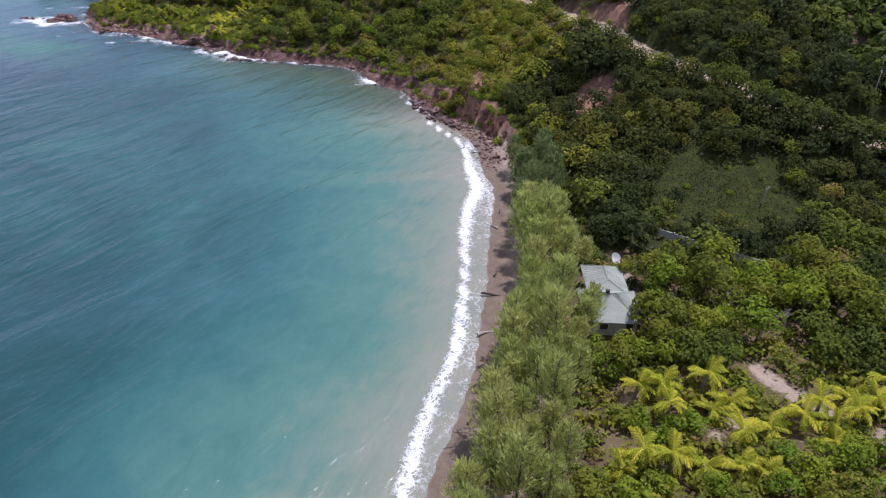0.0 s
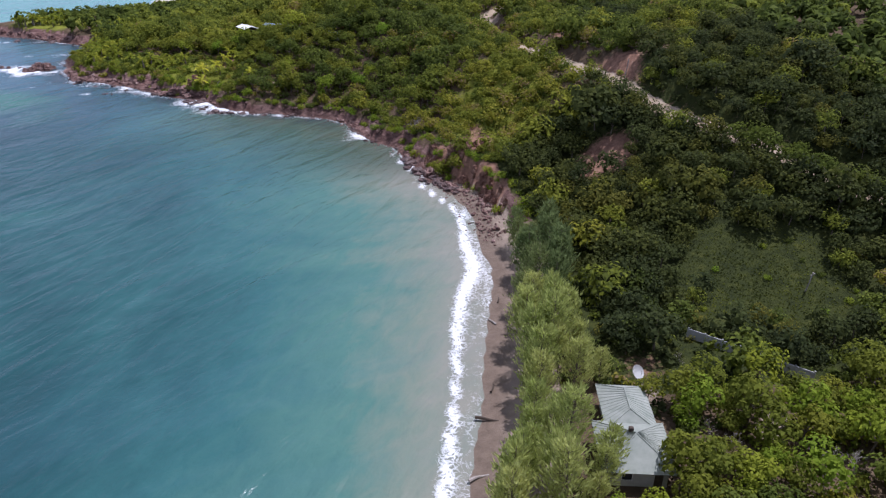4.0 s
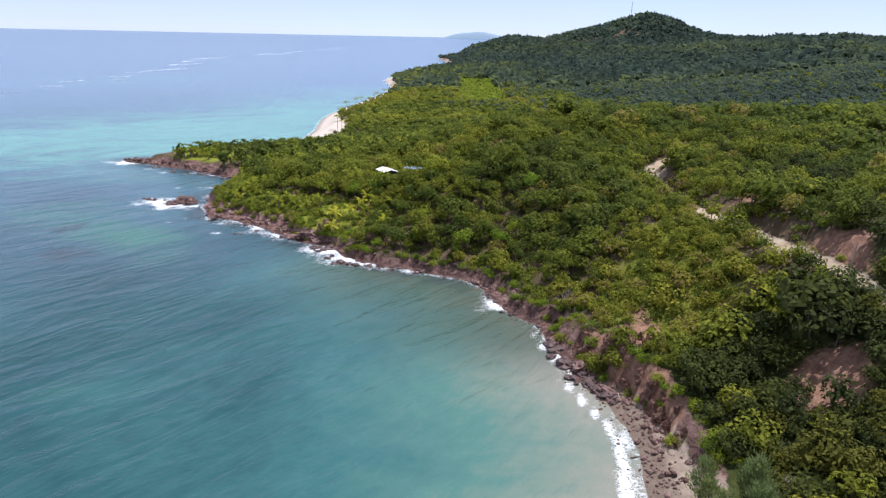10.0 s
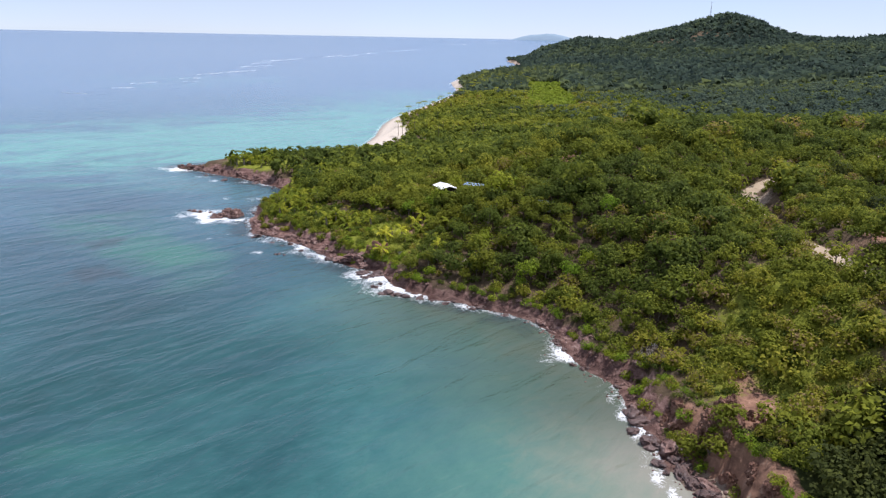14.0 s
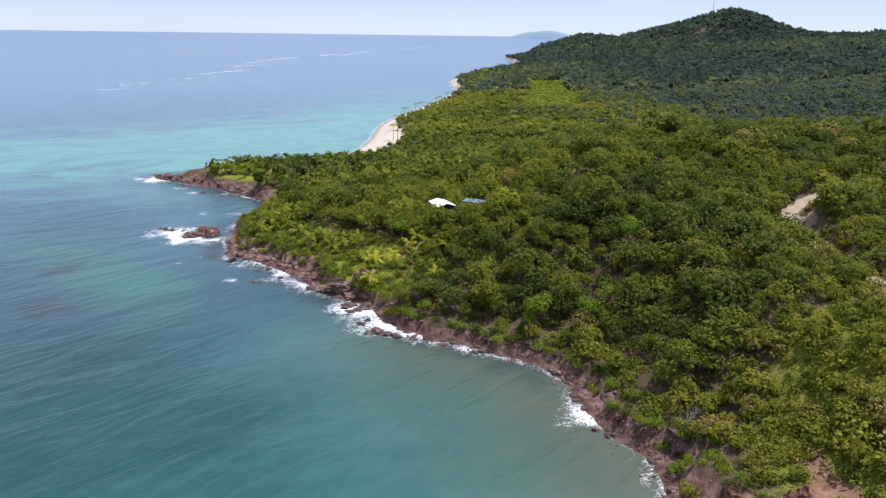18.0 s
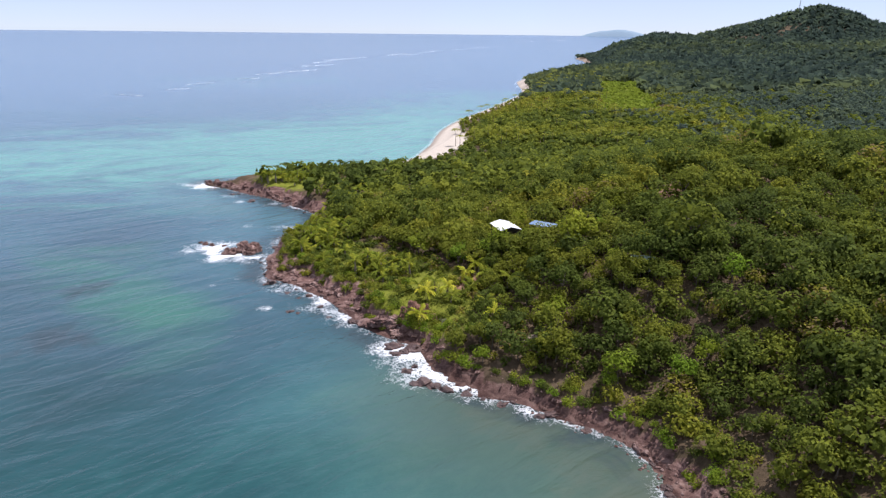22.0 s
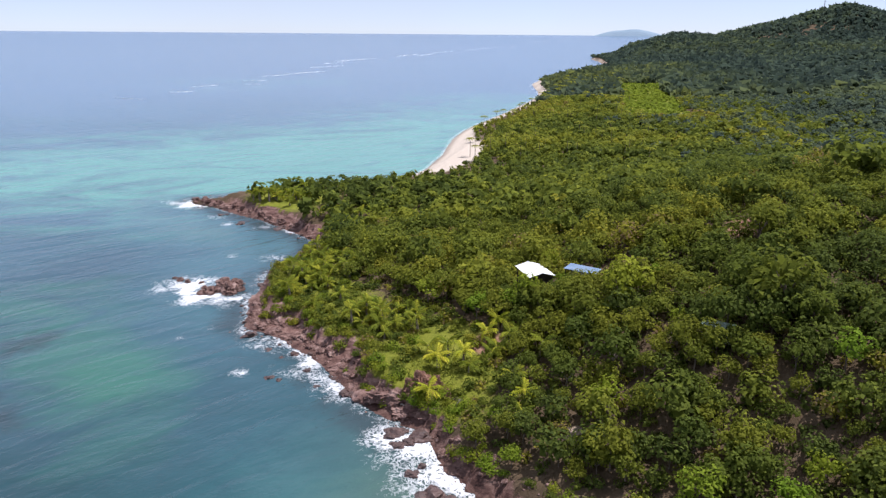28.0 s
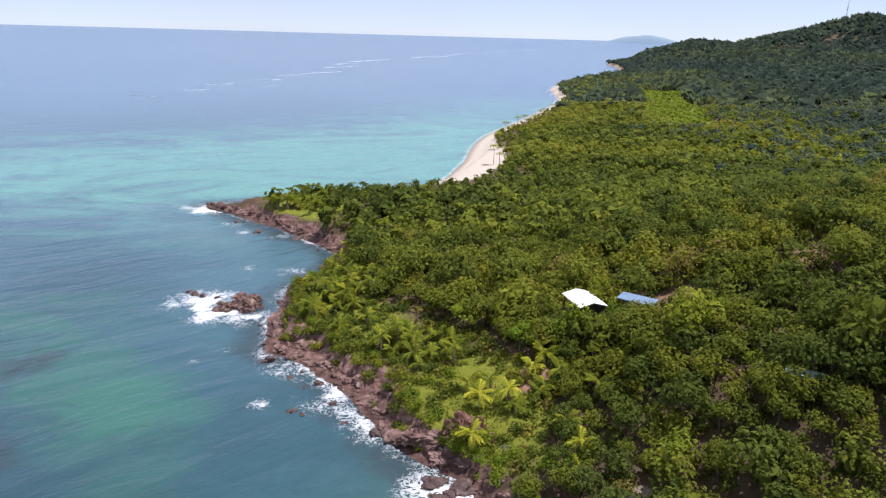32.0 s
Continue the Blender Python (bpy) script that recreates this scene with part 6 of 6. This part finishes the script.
shed = new("small_shed")
shed.matrix_basis = pose(10.8, 232.0, height(10.8, 232.0), 0, 0, -20)
tagged(shed, "small shed with a pale green metal roof among the trees", "shed")
roof_green = simple_material("pale_green_roof_sheet", [(0.22, 0.30, 0.23), (0.33, 0.40, 0.33)], 0.7, 0.6, 0.3, 0.1, 0.02)
gable_roof(shed, 4.6, 2.5, 2.25, 2.7, roof_green, 8, "pale green roof sheet")
part("walls", box_bm(4.1, 2.1, 2.4, (0, 0, 1.1)), plaster, shed)
part("door", box_bm(0.8, 0.06, 1.95, (-0.9, -1.07, 0.98), 0.01), dark_wood, shed)
window_part(shed, (0.9, -1.05, 1.4), 0, 0.9, 0.8)

# ---- mast on the peak ----
mx, my = 366.0, 1500.0
mast = new("radio_mast")
mast.matrix_basis = pose(mx, my, height(mx, my) - 2)
tagged(mast, "thin grey steel lattice radio mast on the hilltop", "mast")
for sx, sy in ((-0.7, -0.7), (0.7, -0.7), (0.7, 0.7), (-0.7, 0.7)):
    part("leg", rod_bm((sx, sy, 0), (sx * 0.4, sy * 0.4, 38), 0.13, 5), steel, mast)
for k in range(12):
    w = 0.7 - 0.42 * k / 12
    z0 = 3 * k + 1.5
    part("brace", rod_bm((-w, -w, z0), (w, -w, z0 + 2.6), 0.07, 4), steel, mast)
    part("brace", rod_bm((w, w, z0), (-w, w, z0 + 2.6), 0.07, 4), steel, mast)

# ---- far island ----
# blue-grey base colour carries the painted haze of distance
hazed_island_mat = simple_material("far_island", [(0.23, 0.31, 0.38), (0.27, 0.35, 0.42)], 0.01, 0.95, 0.0)
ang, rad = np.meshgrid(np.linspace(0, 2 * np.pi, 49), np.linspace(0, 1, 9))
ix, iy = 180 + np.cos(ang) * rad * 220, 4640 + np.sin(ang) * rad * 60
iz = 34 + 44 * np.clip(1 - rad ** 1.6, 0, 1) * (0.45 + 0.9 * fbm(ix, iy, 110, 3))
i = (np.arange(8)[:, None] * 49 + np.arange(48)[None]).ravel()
isle = mesh_ob("far_island", grid_mesh("far_island", np.stack([ix, iy, iz], -1).reshape(-1, 3), np.stack([i, i + 49, i + 50, i + 1], 1), hazed_island_mat, None, True))
tagged(isle, "low island on the horizon, distance haze put into its blue-grey colour", "island", kind="structure")

# ---- dirt road ----
line = ROAD_LINE
tang = np.gradient(line, axis=0)
tang /= np.linalg.norm(tang, axis=1, keepdims=True)
side_way = np.stack([-tang[:, 1], tang[:, 0]], 1)
cols = []
for off in (-1.5, -1.0, -0.5, 0, 0.5, 1.0, 1.5):
    p = line + side_way * (off + 0.25 * (fbm(line[:, 0], line[:, 1], 6, 2) - 0.4)[:, None] * (abs(off) > 1.2))
    crown = 0.10 - 0.02 * abs(off) - (0.05 if abs(abs(off) - 0.5) < 0.1 else 0)
    cols.append(np.c_[p, heights(p[:, 0], p[:, 1]) + crown])
rv = np.stack(cols, 1)
nr = len(line)
i = (np.arange(nr - 1)[:, None] * 7 + np.arange(6)[None]).ravel()
road = mesh_ob("road", grid_mesh("road", rv.reshape(-1, 3), np.stack([i, i + 1, i + 8, i + 7], 1), road_mat, None, True))
tagged(road, "pale packed-earth track winding along the hillside", "road", kind="structure")

# ---- grass tufts and fallen litter ----
g3 = np.random.default_rng(51)
gp = np.concatenate([np.stack([g3.normal(cx, r, n), g3.normal(cy, r, n)], 1) for cx, cy, r, n in ((70, 82, 9, 5200), (-32, 236, 3.6, 1800), (46, 158, 6, 2200), (-66, 262, 6, 1500), (59, 118, 5, 900), (44, 150, 3, 500))])
gg = ground(gp[:, 0], gp[:, 1])
ok = (gg["d"] > 5) & (gg["rock"] < 0.3) & (gg["dirt"] < 0.6)
gp, gzz = gp[ok], gg["z"][ok]
n = len(gp)
cen = np.c_[gp, gzz + 0.12]
q = leaf_quads(cen, np.c_[g3.normal(0, 1, n), g3.normal(0, 1, n), g3.uniform(0.3, 1.2, n)], g3.uniform(0.08, 0.22, n), g3)
tuft_leaf = leaf_material("grass_blade", [(0.0, (0.040, 0.052, 0.012)), (0.3, (0.085, 0.100, 0.018)), (0.6, (0.175, 0.200, 0.028)), (1.0, (0.270, 0.270, 0.034))])
# field tufts are tinted darker, cloud shade put into their colour
tufts = mesh_ob("grass", quads_mesh("grass", q, tuft_leaf, np.repeat(np.clip(fbm(gp[:, 0], gp[:, 1], 6, 3) - 0.32 * spot(gp[:, 0], gp[:, 1], 72, 86, 14) + 0.2 * (gp[:, 1] > 225) + g3.normal(0, 0.1, n), 0, 1), 1)))
tagged(tufts, "rough yellow-green grass on open ground", "grass", kind="stuff")

# ---- palms on the far plain ----
n = 150
px, py = g3.uniform(-75, 20, n * 2), g3.uniform(425, 950, n * 2)
gg = ground(px, py)
ok = (gg["d"] > 14)
px, py, pz = px[ok][:n], py[ok][:n], gg["z"][ok][:n]
shape = []
for k in range(12):
    a = k * 2 * math.pi / 12
    c, s = math.cos(a), math.sin(a)
    for t0, t1, z0, z1 in ((0, 1.2, 0, 0.35), (1.2, 2.3, 0.35, -0.35)):
        shape.append([[c * t0 - s * 0.22, s * t0 + c * 0.22, 6.5 + z0], [c * t1 - s * 0.18, s * t1 + c * 0.18, 6.5 + z1], [c * t1 + s * 0.18, s * t1 - c * 0.18, 6.5 + z1], [c * t0 + s * 0.22, s * t0 - c * 0.22, 6.5 + z0]])
palm_far = np.array(shape)
q, own = scatter([palm_far], np.stack([px, py, pz], 1), g3.uniform(0.9, 1.4, len(px)), g3.uniform(0, 6.28, len(px)), np.zeros(len(px), int))
far_palms = mesh_ob("palm_grove", quads_mesh("palm_grove", q, forest_leaf, np.full(len(q), 0.75)))
tagged(far_palms, "scattered coconut palms on the coastal plain", "palms", kind="stuff")
stem = np.array([[[-0.13, 0, -0.5], [0.13, 0, -0.5], [0.09, 0, 6.6], [-0.09, 0, 6.6]], [[0, -0.13, -0.5], [0, 0.13, -0.5], [0, 0.09, 6.6], [0, -0.09, 6.6]]])
q, own = scatter([stem], np.stack([px, py, pz], 1), np.full(len(px), 1.15), g3.uniform(0, 6.28, len(px)), np.zeros(len(px), int))
mesh_ob("trunk", quads_mesh("trunk", q, palm_bark), far_palms)
